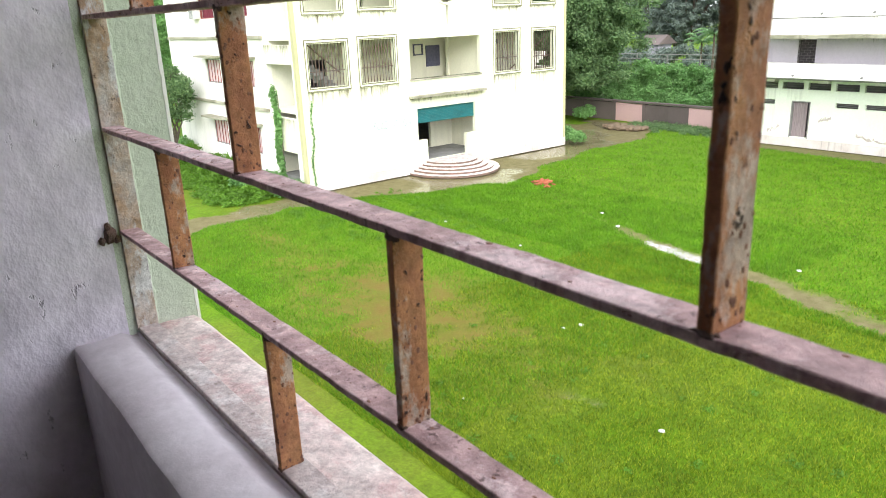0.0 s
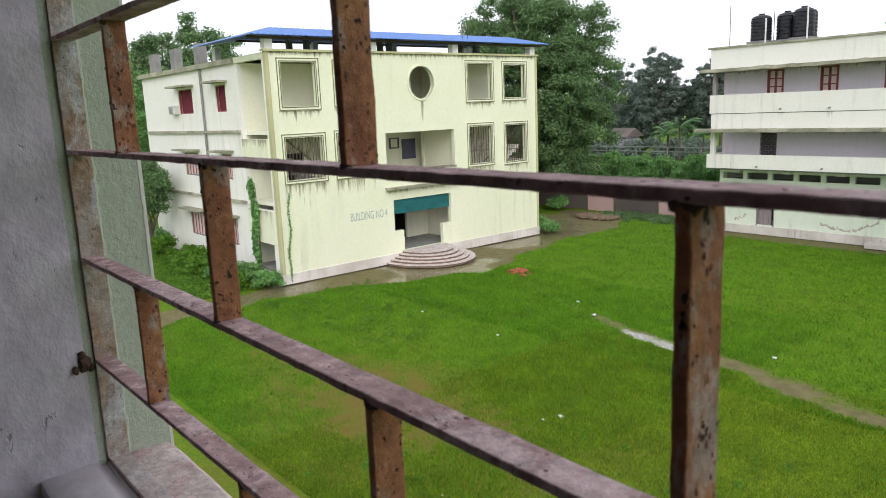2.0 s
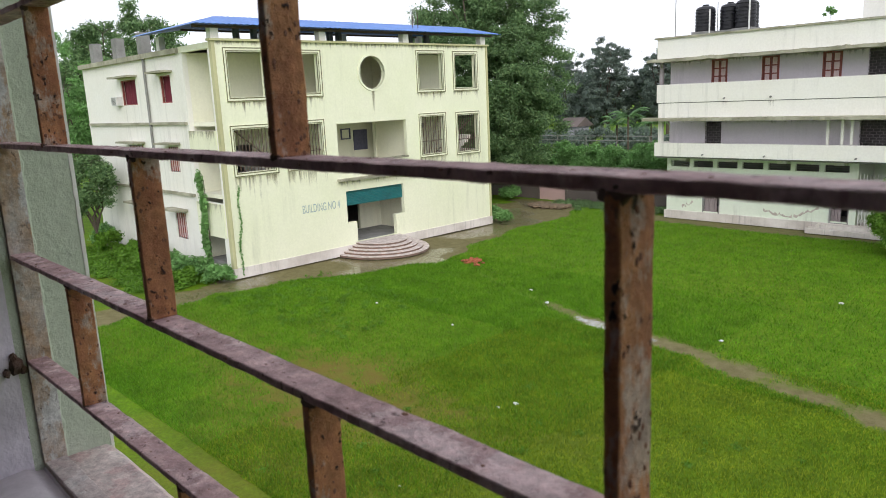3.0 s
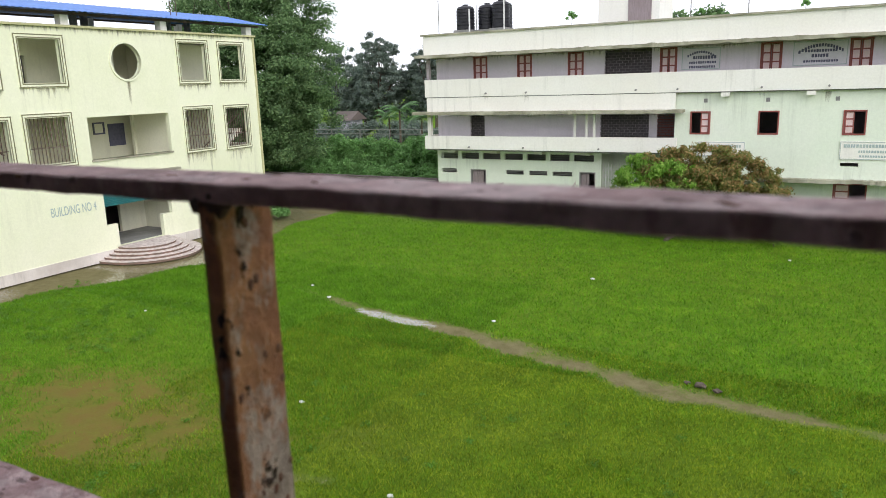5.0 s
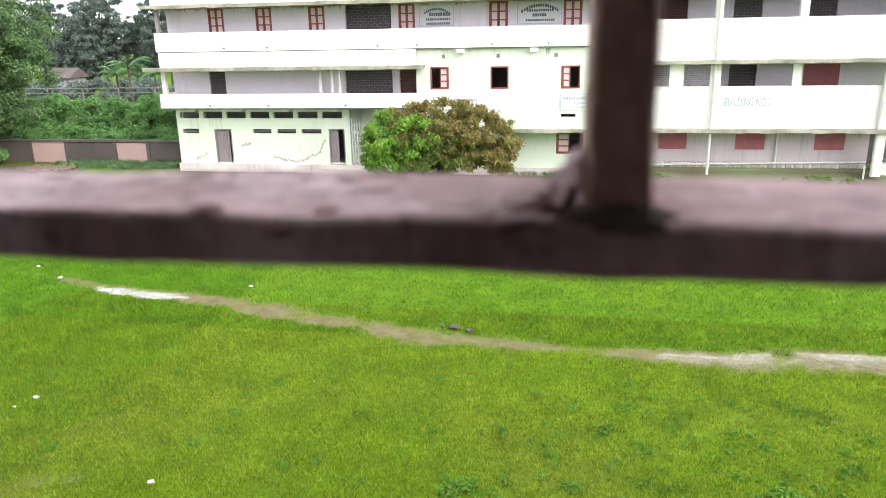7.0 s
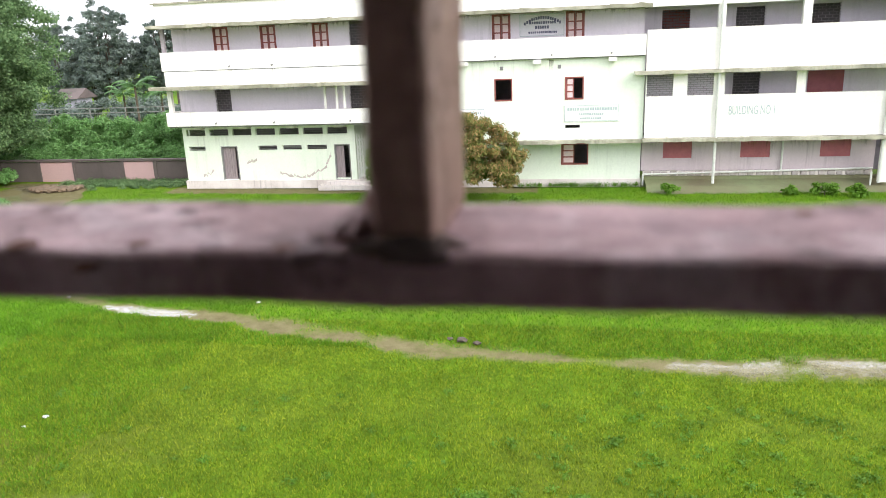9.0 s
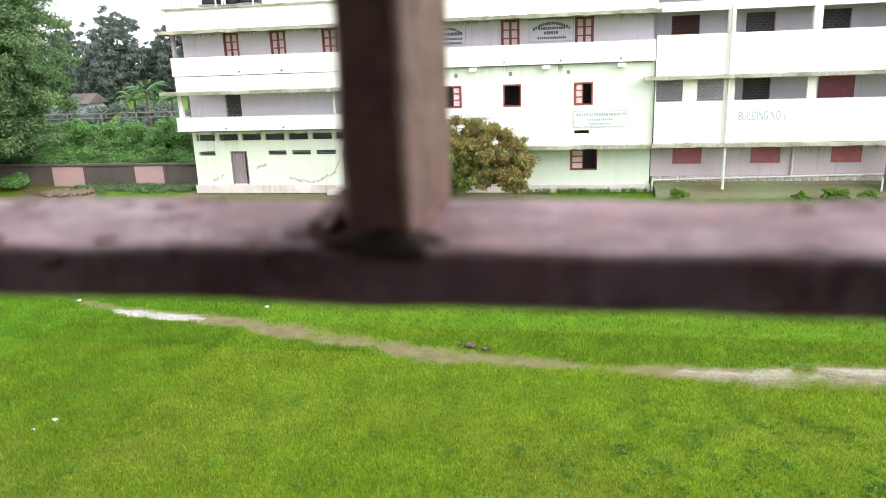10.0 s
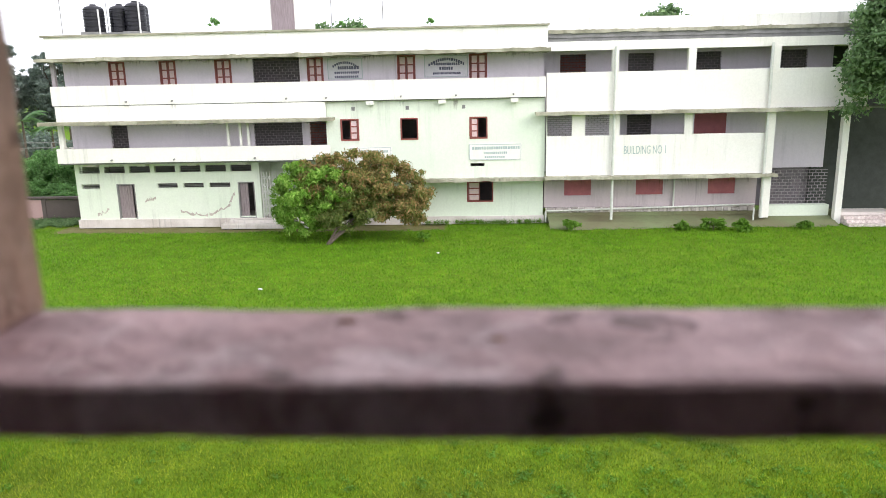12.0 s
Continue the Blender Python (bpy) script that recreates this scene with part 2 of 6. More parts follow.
M_PIPE = simple("pale_plastic_pipe", (0.72, 0.74, 0.68), (0.6, 0.62, 0.56), 3, 0.45)
M_SIGN = simple("white_sign_board", (0.78, 0.76, 0.8), (0.7, 0.68, 0.72), 3, 0.6)
M_INK = simple("dark_sign_paint", (0.1, 0.1, 0.16), (0.16, 0.16, 0.24), 8, 0.7)
M_BLUEINK = simple("faded_blue_paint", (0.34, 0.44, 0.46), (0.52, 0.6, 0.54), 6, 0.8)
M_TANK = simple("black_plastic_tank", (0.012, 0.012, 0.016), (0.025, 0.025, 0.03), 2, 0.4)
M_BARK = simple("wet_bark", (0.08, 0.065, 0.05), (0.14, 0.11, 0.085), 6, 0.9, relief=0.6, stretch=(3, 3, 0.6))
M_EARTH = simple("red_brown_earth", (0.24, 0.17, 0.11), (0.14, 0.11, 0.075), 4, 0.95, relief=0.6)
# Risers are a darker red-brown than the treads.
M_RISER = simple("dark_brown_riser", (0.26, 0.16, 0.13), (0.16, 0.13, 0.1), 3, 0.9)
M_HUT = plaster("pale_grey_hut_wall", (0.5, 0.5, 0.55), (0.4, 0.4, 0.44), 0.4, 0.6)
M_MOSS = plaster("mossy_cement_apron", (0.2, 0.24, 0.12), (0.16, 0.13, 0.08), 0.5, 0.9)
M_STONE = simple("rough_base_stone", (0.5, 0.46, 0.43), (0.36, 0.33, 0.3), 5, 0.85)
M_WALLDARK = plaster("mossy_dark_boundary_plaster", (0.16, 0.13, 0.12), (0.09, 0.08, 0.07), 0.5, 0.8)
M_WALLPINK = plaster("pink_boundary_panel", (0.62, 0.42, 0.4), (0.5, 0.34, 0.32), 0.5, 0.6)
M_BRICKRUBBLE = simple("brick_rubble", (0.45, 0.13, 0.06), (0.3, 0.1, 0.06), 8, 0.9)
M_LITTER = simple("white_litter", (0.75, 0.75, 0.75), (0.65, 0.65, 0.65), 5, 0.6)

L_BIG = leafy("broadleaf_foliage", (0.1, 0.185, 0.075), (0.16, 0.275, 0.11), (0.25, 0.38, 0.16))
# L_FAR: distance haze is mixed into the leaf colour, greyed and lightened.
L_FAR = leafy("haze_tinted_far_foliage", (0.14, 0.19, 0.16), (0.19, 0.245, 0.205), (0.26, 0.32, 0.265))
L_HEDGE = leafy("hedge_foliage", (0.14, 0.3, 0.09), (0.21, 0.42, 0.13), (0.3, 0.52, 0.19))
L_MANGO_G = leafy("mango_green_foliage", (0.12, 0.28, 0.03), (0.24, 0.46, 0.06), (0.4, 0.58, 0.13))
L_MANGO_B = leafy("mango_bronze_foliage", (0.13, 0.2, 0.045), (0.29, 0.27, 0.08), (0.52, 0.31, 0.15))
L_MANGO_O = leafy("mango_olive_foliage", (0.09, 0.16, 0.03), (0.17, 0.23, 0.05), (0.28, 0.3, 0.1))
L_WEED = leafy("weed_foliage", (0.1, 0.23, 0.02), (0.13, 0.28, 0.025), (0.17, 0.33, 0.04))
L_PALM = leafy("palm_fronds", (0.1, 0.22, 0.08), (0.15, 0.28, 0.11), (0.2, 0.34, 0.15))


# ---- helpers for meshes ----
def mesh_ob(name, bm, material, smooth=False):
    me = bpy.data.meshes.new(name)
    bmesh.ops.recalc_face_normals(bm, faces=bm.faces)
    bm.to_mesh(me)
    bm.free()
    me.materials.append(material)
    if smooth:
        me.polygons.foreach_set("use_smooth", [True] * len(me.polygons))
        me.set_sharp_from_angle(angle=radians(38))
    return new(name, me)


def part(name, bm, material, parent, label="", smooth=False):
    ob = mesh_ob(name, bm, material, smooth)
    ob.parent = parent
    if label:
        tagged(ob, label)
    return ob


def thing(name, label, category, group="", kind="", at=(0, 0, 0)):
    ob = tagged(new(name), label, category, group, kind)
    ob.location = at
    ob.empty_display_size = 0.2
    return ob


def add_box(bm, x0, x1, y0, y1, z0, z1):
    v = [bm.verts.new((x, y, z)) for z in (z0, z1) for y in (y0, y1) for x in (x0, x1)]
    for f in ((0, 2, 3, 1), (4, 5, 7, 6), (0, 1, 5, 4), (2, 6, 7, 3), (0, 4, 6, 2), (1, 3, 7, 5)):
        bm.faces.new([v[i] for i in f])
    return v


def boxes(*bs):
    bm = bmesh.new()
    for b in bs:
        add_box(bm, *b)
    return bm


def soft_box(x0, x1, y0, y1, z0, z1, r=0.01, seg=2):
    bm = boxes((x0, x1, y0, y1, z0, z1))
    bmesh.ops.bevel(bm, geom=bm.edges[:], offset=r, segments=seg, affect="EDGES", profile=0.7)
    return bm


def add_tube(bm, a, b, r0, r1=None, seg=8, cap=True):
    a, b = Vector(a), Vector(b)
    r1 = r0 if r1 is None else r1
    q = (b - a).to_track_quat("Z", "Y")
    rings = []
    for p, r in ((a, r0), (b, r1)):
        rings.append([bm.verts.new(p + q @ Vector((r * math.cos(2 * math.pi * i / seg), r * math.sin(2 * math.pi * i / seg), 0))) for i in range(seg)])
    for i in range(seg):
        j = (i + 1) % seg
        bm.faces.new((rings[0][i], rings[0][j], rings[1][j], rings[1][i]))
    if cap:
        bm.faces.new(rings[0][::-1])
        bm.faces.new(rings[1])


def tube(*args, **kw):
    bm = bmesh.new()
    add_tube(bm, *args, **kw)
    return bm


def wall_panel(axis, pos, depth, u0, u1, z0, z1, holes=()):
    """A solid wall with rectangular openings through it. axis x: it stands in the plane x = pos and u is y; axis y: the other way. depth: signed thickness away from pos."""
    us = sorted({u0, u1, *[h[0] for h in holes], *[h[1] for h in holes]})
    zs = sorted({z0, z1, *[h[2] for h in holes], *[h[3] for h in holes]})
    us, zs = [u for u in us if u0 <= u <= u1], [z for z in zs if z0 <= z <= z1]
    bm, cache = bmesh.new(), {}

    def vert(i, k, d):
        key = (i, k, d)
        if key not in cache:
            p = pos + depth * d
            cache[key] = bm.verts.new((p, us[i], zs[k]) if axis == "x" else (us[i], p, zs[k]))
        return cache[key]

    def solid(i, k):
        if not (0 <= i < len(us) - 1 and 0 <= k < len(zs) - 1):
            return False
        u, z = (us[i] + us[i + 1]) / 2, (zs[k] + zs[k + 1]) / 2
        return not any(h[0] < u < h[1] and h[2] < z < h[3] for h in holes)

    for i in range(len(us) - 1):
        for k in range(len(zs) - 1):
            if not solid(i, k):
                continue
            for d in (0, 1):
                bm.faces.new((vert(i, k, d), vert(i + 1, k, d), vert(i + 1, k + 1, d), vert(i, k + 1, d)))
            for di, dk, a, b in ((-1, 0, (i, k), (i, k + 1)), (1, 0, (i + 1, k), (i + 1, k + 1)), (0, -1, (i, k), (i + 1, k)), (0, 1, (i, k + 1), (i + 1, k + 1))):
                if not solid(i + di, k + dk):
                    bm.faces.new((vert(*a, 0), vert(*b, 0), vert(*b, 1), vert(*a, 1)))
    return bm


def frame_ring(axis, pos, depth, u0, u1, z0, z1, w):
    """A rectangular border of width w round an opening."""
    return wall_panel(axis, pos, depth, u0 - w, u1 + w, z0 - w, z1 + w, [(u0, u1, z0, z1)])


# ---- the corridor behind the window ----
SILL, HEAD, FLOOR_Z, CEIL_Z = 7.54, 9.06, 6.55, 9.75
WX0, WX1 = -0.951, 2.65


def structure(name, bm, material, label="", smooth=False):
    return tagged(mesh_ob(name, bm, material, smooth), label, "", "", "structure")


structure("floor", boxes((-1.2, 14.2, -3.4, -0.09, FLOOR_Z - 0.15, FLOOR_Z)), M_FLOOR, "unseen cement corridor floor, darkened to cut light on the grille")
structure("ceiling", boxes((-1.2, 14.2, -3.4, 0.097, CEIL_Z, CEIL_Z + 0.15)), M_CEIL, "unseen corridor ceiling, darkened to cut light on the grille")
structure("wall_lower_storeys", boxes((-1.2, 14.2, -3.4, 0.085, -0.2, FLOOR_Z - 0.15)), M_REVEAL, "plain mint wall of the storeys below")
structure("wall_side", boxes((-1.2, WX0, -3.4, -0.012, FLOOR_Z, CEIL_Z)), M_INNER, "lilac-grey painted rough plaster wall beside the window")
structure("wall_reveal", boxes((-1.2, WX0, -0.012, 0.097, FLOOR_Z - 3, CEIL_Z)), M_REVEAL, "pale mint painted window reveal with rough edge")
def chipped_edge():
    """The bare white outer corner of the reveal, knocked uneven."""
    bm, prev = bmesh.new(), None
    n = 150
    for i in range(n + 1):
        z = SILL - 0.02 + (HEAD - SILL + 0.02) * i / n
        k = 0.0018 * noise.noise((0, 3, z * 60)) + 0.0016 * noise.noise((4, 0, z * 19))
        cur = [bm.verts.new(p) for p in ((WX0 - 0.002, 0.0925 + k, z), (WX0 + 0.0012, 0.0935 + k, z), (WX0 + 0.0012, 0.0985, z), (WX0 - 0.002, 0.0985, z))]
        if prev:
            for a in range(4):
                bm.faces.new((prev[a], cur[a], cur[(a + 1) % 4], prev[(a + 1) % 4]))
        prev = cur
    return bm


structure("trim", chipped_edge(), M_CREAM, "chipped whitewashed outer edge of the window reveal")


def mortar_seam():
    """The lumpy bead of mortar between the side post and the reveal."""
    bm, prev = bmesh.new(), None
    n = 260
    for i in range(n + 1):
        z = SILL + (HEAD - SILL) * i / n
        w = 0.003 + 0.0035 * (noise.noise((1, 7, z * 45)) + 0.6 * noise.noise((5, 2, z * 130)))
        h = 0.0016 + 0.0012 * noise.noise((9, 1, z * 90))
        y = 0.0305
        cur = [bm.verts.new(p) for p in ((WX0 - 0.001, y - 0.001, z), (WX0 + 0.0005 + h, y + 0.0012, z), (WX0 + 0.0004 + h * 0.7, y + max(0.0016, w), z), (WX0 - 0.001, y + max(0.0025, w + 0.002), z))]
        if prev:
            for a in range(3):
                bm.faces.new((prev[a], cur[a], cur[a + 1], prev[a + 1]))
        prev = cur
    return bm


structure("trim", mortar_seam(), M_REVEAL, "lumpy mortar seam beside the grille post", True)
# Out-of-view walls, coloured dark so the room stays dim.
structure("wall_far_side", boxes((14.0, 14.2, -3.4, -0.09, FLOOR_Z, CEIL_Z)), M_INNER_DIM, "unseen corridor end wall, darkened to cut light on the grille")
structure("wall_back", boxes((-0.951, 14.0, -3.4, -3.2, FLOOR_Z, CEIL_Z)), M_INNER_DIM, "unseen corridor back wall, darkened to cut light on the grille")
structure("wall_window_pier", wall_panel("y", -0.09, 0.187, WX1, 14.2, FLOOR_Z, CEIL_Z, [(3.2, 6.6, SILL, HEAD), (7.2, 10.6, SILL, HEAD)]), M_INNER, "lilac-grey plastered window wall further along the corridor")
structure("wall_window_lintel", boxes((WX0, WX1, -0.09, 0.097, HEAD, CEIL_Z)), M_INNER, "plastered lintel above the window")


def ledge():
    bm = bmesh.new()
    nx, prof = 60, [(-0.092, FLOOR_Z), (-0.0925, SILL - 0.012), (-0.0905, SILL - 0.004), (-0.086, SILL - 0.0008), (-0.06, SILL), (-0.026, SILL + 0.001), (-0.018, SILL - 0.003), (-0.01, SILL - 0.0085), (-0.002, SILL - 0.0085), (0.0, SILL - 0.004)]
    rows = []
    for i in range(nx + 1):
        x = WX0 + (WX1 - WX0) * i / nx
        rows.append([bm.verts.new((x, y + 0.0022 * noise.noise((x * 9, y * 20, 1)) * (z > 7), z + 0.0022 * noise.noise((x * 11, y * 30, 5)) * (z > 7))) for y, z in prof])
    for a, b in zip(rows, rows[1:]):
        for k in range(len(prof) - 1):
            bm.faces.new((a[k], b[k], b[k + 1], a[k + 1]))
    return bm


structure("window_ledge", ledge(), M_SILL_IN, "worn grey cement window ledge with rounded edge", True)


def outer_sill():
    bm = bmesh.new()
    nx, prof = 70, [(0.0, SILL - 0.005), (0.02, SILL - 0.001), (0.05, SILL), (0.088, SILL - 0.001), (0.097, SILL - 0.008), (0.099, SILL - 0.03), (0.097, FLOOR_Z - 3)]
    rows = []
    for i in range(nx + 1):
        x = WX0 + (WX1 - WX0) * i / nx
        rows.append([bm.verts.new((x, y + 0.002 * noise.noise((x * 14, y * 20, 3)), z + 0.0025 * noise.noise((x * 13, y * 30, 9)) * (z > 7))) for y, z in prof])
    for a, b in zip(rows, rows[1:]):
        for k in range(len(prof) - 1):
            bm.faces.new((a[k], b[k], b[k + 1], a[k + 1]))
    return bm


structure("window_sill", outer_sill(), M_SILL_OUT, "pink-grey weathered outer window sill", True)

# ---- the iron grille ----
BAR_D, BAR_V, BAR_H, PITCH = 0.0255, 0.0076, 0.0062, 0.1504
grille = thing("window_grille", "rusted flat-iron window grille with staggered uprights, peeling pale paint", "window grille", at=(0, 0, SILL))


def rough_bar(p0, p1, along, step, wobble):
    """A flat bar with slightly uneven, rounded edges."""
    bm = boxes((p0[0], p1[0], p0[1], p1[1], p0[2], p1[2]))
    bmesh.ops.bevel(bm, geom=bm.edges[:], offset=0.0006, segments=1, affect="EDGES")
    lo, hi = p0[along], p1[along]
    n = max(2, int((hi - lo) / step))
    no = [0, 0, 0]
    no[along] = 1
    for i in range(1, n):
        co = [0, 0, 0]
        co[along] = lo + (hi - lo) * i / n
        bmesh.ops.bisect_plane(bm, geom=bm.verts[:] + bm.edges[:] + bm.faces[:], plane_co=co, plane_no=no)
    for v in bm.verts:
        c = v.co
        d = Vector((noise.noise(c * 55), noise.noise(c * 55 + Vector((9, 2, 4))), noise.noise(c * 55 + Vector((3, 8, 1)))))
        e = Vector((noise.noise(c * 160), noise.noise(c * 160 + Vector((5, 1, 2))), noise.noise(c * 160 + Vector((2, 7, 3)))))
        d = d * wobble + e * wobble * 0.6
        d[along] *= 0.3
        v.co += d
    bmesh.ops.translate(bm, verts=bm.verts[:], vec=(0, 0, -SILL))
    return bm


def weld_lump(x, y, z, r, seed):
    bm = bmesh.new()
    bmesh.ops.create_icosphere(bm, subdivisions=2 if max(r) > 0.004 else 1, radius=1.0)
    for v in bm.verts:
        k = 1 + 0.45 * noise.noise(v.co * 1.7 + Vector((seed, 0, 0)))
        v.co = Vector((v.co.x * r[0], v.co.y * r[1], v.co.z * r[2])) * k + Vector((x, y, z - SILL))
    return bm


def blisters(p0, p1, count, seed):
    """Small raised rust scabs on the faces of a bar."""
    bm, rnd = bmesh.new(), random.Random(seed)
    tmp = bpy.data.meshes.new("scab")
    for i in range(count):
        face = rnd.choice((0, 0, 1, 1, 2))
        p = [rnd.uniform(p0[k] + 0.001, p1[k] - 0.001) for k in range(3)]
        thin = 0 if p1[0] - p0[0] < 0.02 else 2
        if thin == 0:
            p[2] = p0[2] + (p1[2] - p0[2]) * rnd.random() ** 1.7
        if face < 2:
            p[thin] = p1[thin] - 0.0002
        else:
            p[1] = p0[1] + 0.0004
        s = rnd.uniform(0.0007, 0.0019) * rnd.choice((1, 1, 0.7))
        lump = weld_lump(p[0], p[1], p[2], (s * (0.5 if thin == 0 else 1.5), s, s * (1.5 if thin == 0 else 0.45)), seed + i * 1.7)
        lump.to_mesh(tmp)
        lump.free()
        bm.from_mesh(tmp)
    bpy.data.meshes.remove(tmp)
    return bm


rail_tops = [8.0 + PITCH * k for k in (6, 5, 4, 3, 2, 1, 0, -1, -2)]
for z in rail_tops:
    part("rail", rough_bar((WX0, 0, z - BAR_H), (WX1, BAR_D, z), 0, 0.008, 0.0006), M_RUST_RAIL, grille, "flat rusted horizontal rail", True)
    if 7.6 < z < 8.2:
        tagged(part("rust_scab", blisters((WX0 + 0.02, 0, z - BAR_H), (0.75, BAR_D, z), 90, int(z * 100)), M_RUST_DARK, grille, smooth=True), kind="stuff")
part("bottom_rail", rough_bar((WX0, 0.001, SILL - 0.001), (WX1, 0.03, SILL + 0.005), 0, 0.02, 0.0005), M_SILL_BAR, grille, "bottom rail bedded in the sill", True)
part("side_post", rough_bar((WX0 - 0.002, 0, SILL), (WX0 + 0.006, 0.031, HEAD), 2, 0.02, 0.0005), M_POST, grille, "side post with flaking white paint", True)
part("side_post", rough_bar((WX1 - 0.006, 0, SILL), (WX1 + 0.002, 0.031, HEAD), 2, 0.02, 0.0005), M_RUST_UP, grille, smooth=True)
ROWS = {7: ([-0.72, -0.24, 0.2, 0.68, 1.15, 1.62, 2.1], 5), 8: ([-0.48, 0.0, 0.45, 0.9, 1.38, 1.85, 2.3], 6), 0: ([-0.7206, -0.2426, 0.2395, 0.70, 1.14, 1.6, 2.08], 1), 1: ([-0.48, 0.0, 0.45, 0.9, 1.38, 1.85, 2.3], 0), 2: ([-0.7162, -0.2324, 0.22, 0.68, 1.15, 1.62, 2.1], -1),
        3: ([-0.4633, 0.02, 0.46, 0.92, 1.4, 1.87, 2.32], -2), 4: ([-0.48, 0.0, 0.45, 0.9, 1.38, 1.85, 2.3], 2), 5: ([-0.72, -0.24, 0.2, 0.68, 1.15, 1.62, 2.1], 3), 6: ([-0.48, 0.0, 0.45, 0.9, 1.38, 1.85, 2.3], 4)}
for k, (xs, top) in ROWS.items():
    for i, x in enumerate(xs):
        zt = 8.0 + PITCH * top - BAR_H
        zb = SILL + 0.004 if top == -2 else zt - PITCH + BAR_H
        wide = 0.0066 if (k == 0 and i == 2) else BAR_V
        part("upright", rough_bar((x, 0.0004, zb), (x + wide, BAR_D - 0.0004, zt), 2, 0.01, 0.0006), M_RUST_GREY if (k == 0 and i >= 2) else M_RUST_UP, grille, "flat rust-blistered upright", True)
        if -3 < top < 2 and x < 0.5 and wide == BAR_V:
            tagged(part("rust_scab", blisters((x, 0, zb), (x + BAR_V, BAR_D, zt), 44, 300 + i * 7 + k), M_RUST_DARK, grille, smooth=True), kind="stuff")
        part("weld", weld_lump(x + BAR_V / 2, 0.003, zt, (0.0085, 0.0034, 0.0055), i + k), M_WELD, grille, smooth=True)
        part("weld", weld_lump(x + BAR_V / 2, 0.002, zb, (0.006, 0.0028, 0.0026), i + k + 50), M_WELD, grille, smooth=True)
for gx, gy, gz, gr, gs in ((0.2388, 0.008, 8.0042, (0.0016, 0.006, 0.0026), 71), (0.2372, 0.008, 8.0024, (0.0019, 0.006, 0.0021), 72), (0.2348, 0.009, 8.001, (0.002, 0.006, 0.0017), 73), (0.2318, 0.009, 8.0002, (0.0022, 0.005, 0.0011), 74)):
    part("weld", weld_lump(gx, gy, gz, gr, gs), M_RUST_RAIL, grille, "flaking lump of rusted weld", True)
anchor = weld_lump(WX0 + 0.002, -0.014, 7.694, (0.006, 0.009, 0.014), 77)
for i in range(9):
    other = weld_lump(WX0 + 0.003, -0.016 + 0.012 * math.sin(i * 2.1), 7.694 + 0.014 * math.cos(i * 2.1), (0.006, 0.0045, 0.006), i * 3.3)
    tmp = bpy.data.meshes.new("anchor_piece")
    other.to_mesh(tmp)
    other.free()
    anchor.from_mesh(tmp)
    bpy.data.meshes.remove(tmp)
part("wall_anchor", anchor, M_WELD, grille, "black crumbled anchor where a rail enters the wall")


# ---- the yard ----
def seg_dist(px, py, pts):
    best = np.full(px.shape, 1e9)
    for (ax, ay, aw), (bx, by, bw) in zip(pts, pts[1:]):
        t = np.clip(((px - ax) * (bx - ax) + (py - ay) * (by - ay)) / ((bx - ax) ** 2 + (by - ay) ** 2), 0, 1)
        best = np.minimum(best, np.hypot(px - ax - t * (bx - ax), py - ay - t * (by - ay)) / (aw + t * (bw - aw)))
    return best


def vnoise(x, y, seed):
    """Smooth value noise on arrays."""
    g = np.random.RandomState(seed).rand(64, 64)
    xi, yi = np.floor(x).astype(int), np.floor(y).astype(int)
    fx, fy = x - xi, y - yi
    fx, fy = fx * fx * (3 - 2 * fx), fy * fy * (3 - 2 * fy)
    a, b = g[xi % 64, yi % 64], g[(xi + 1) % 64, yi % 64]
    c, d = g[xi % 64, (yi + 1) % 64], g[(xi + 1) % 64, (yi + 1) % 64]
    return (a * (1 - fx) + b * fx) * (1 - fy) + (c * (1 - fx) + d * fx) * fy


FOOTPATH = [(-25.0, 24.6, 0.2), (-21.5, 22.9, 0.25), (-18.7, 21.9, 0.32), (-15.2, 20.8, 0.5), (-13.3, 20.45, 0.55), (-11.7, 20.2, 0.55), (-10.2, 19.9, 0.55), (-8.7, 19.45, 0.65), (-6.9, 18.95, 0.62), (-5.0, 18.45, 0.62), (-3.2, 18.05, 0.65), (-0.85, 17.9, 0.6), (0.6, 17.7, 0.4), (2.5, 17.6, 0.6), (5.0, 17.7, 0.8), (8.2, 18.0, 0.85), (14.0, 18.2, 0.8), (20, 18.2, 0.7)]
APRON = [(-28.8, 4.0), (-29.0, 9.1), (-29.4, 12.3), (-29.1, 16.5), (-28.3, 18.1), (-26.7, 22.0), (-25.7, 25.0), (-27.5, 28.4), (-27.9, 30.8), (-29.2, 34.0), (-28.5, 36.3), (-29.4, 39.5), (-31.9, 43.5), (-37.0, 43.5), (-37.0, 36.0), (-32.3, 33.7), (-32.3, 15.6), (-31.2, 13.2), (-31.0, 9.8), (-31.0, 4.0)]


def inside(px, py, poly):
    res = np.zeros(px.shape, bool)
    for (ax, ay), (bx, by) in zip(poly, poly[1:] + poly[:1]):
        cond = (ay > py) != (by > py)
        res ^= cond & (px < (bx - ax) * (py - ay) / (by - ay + 1e-12) + ax)
    return res


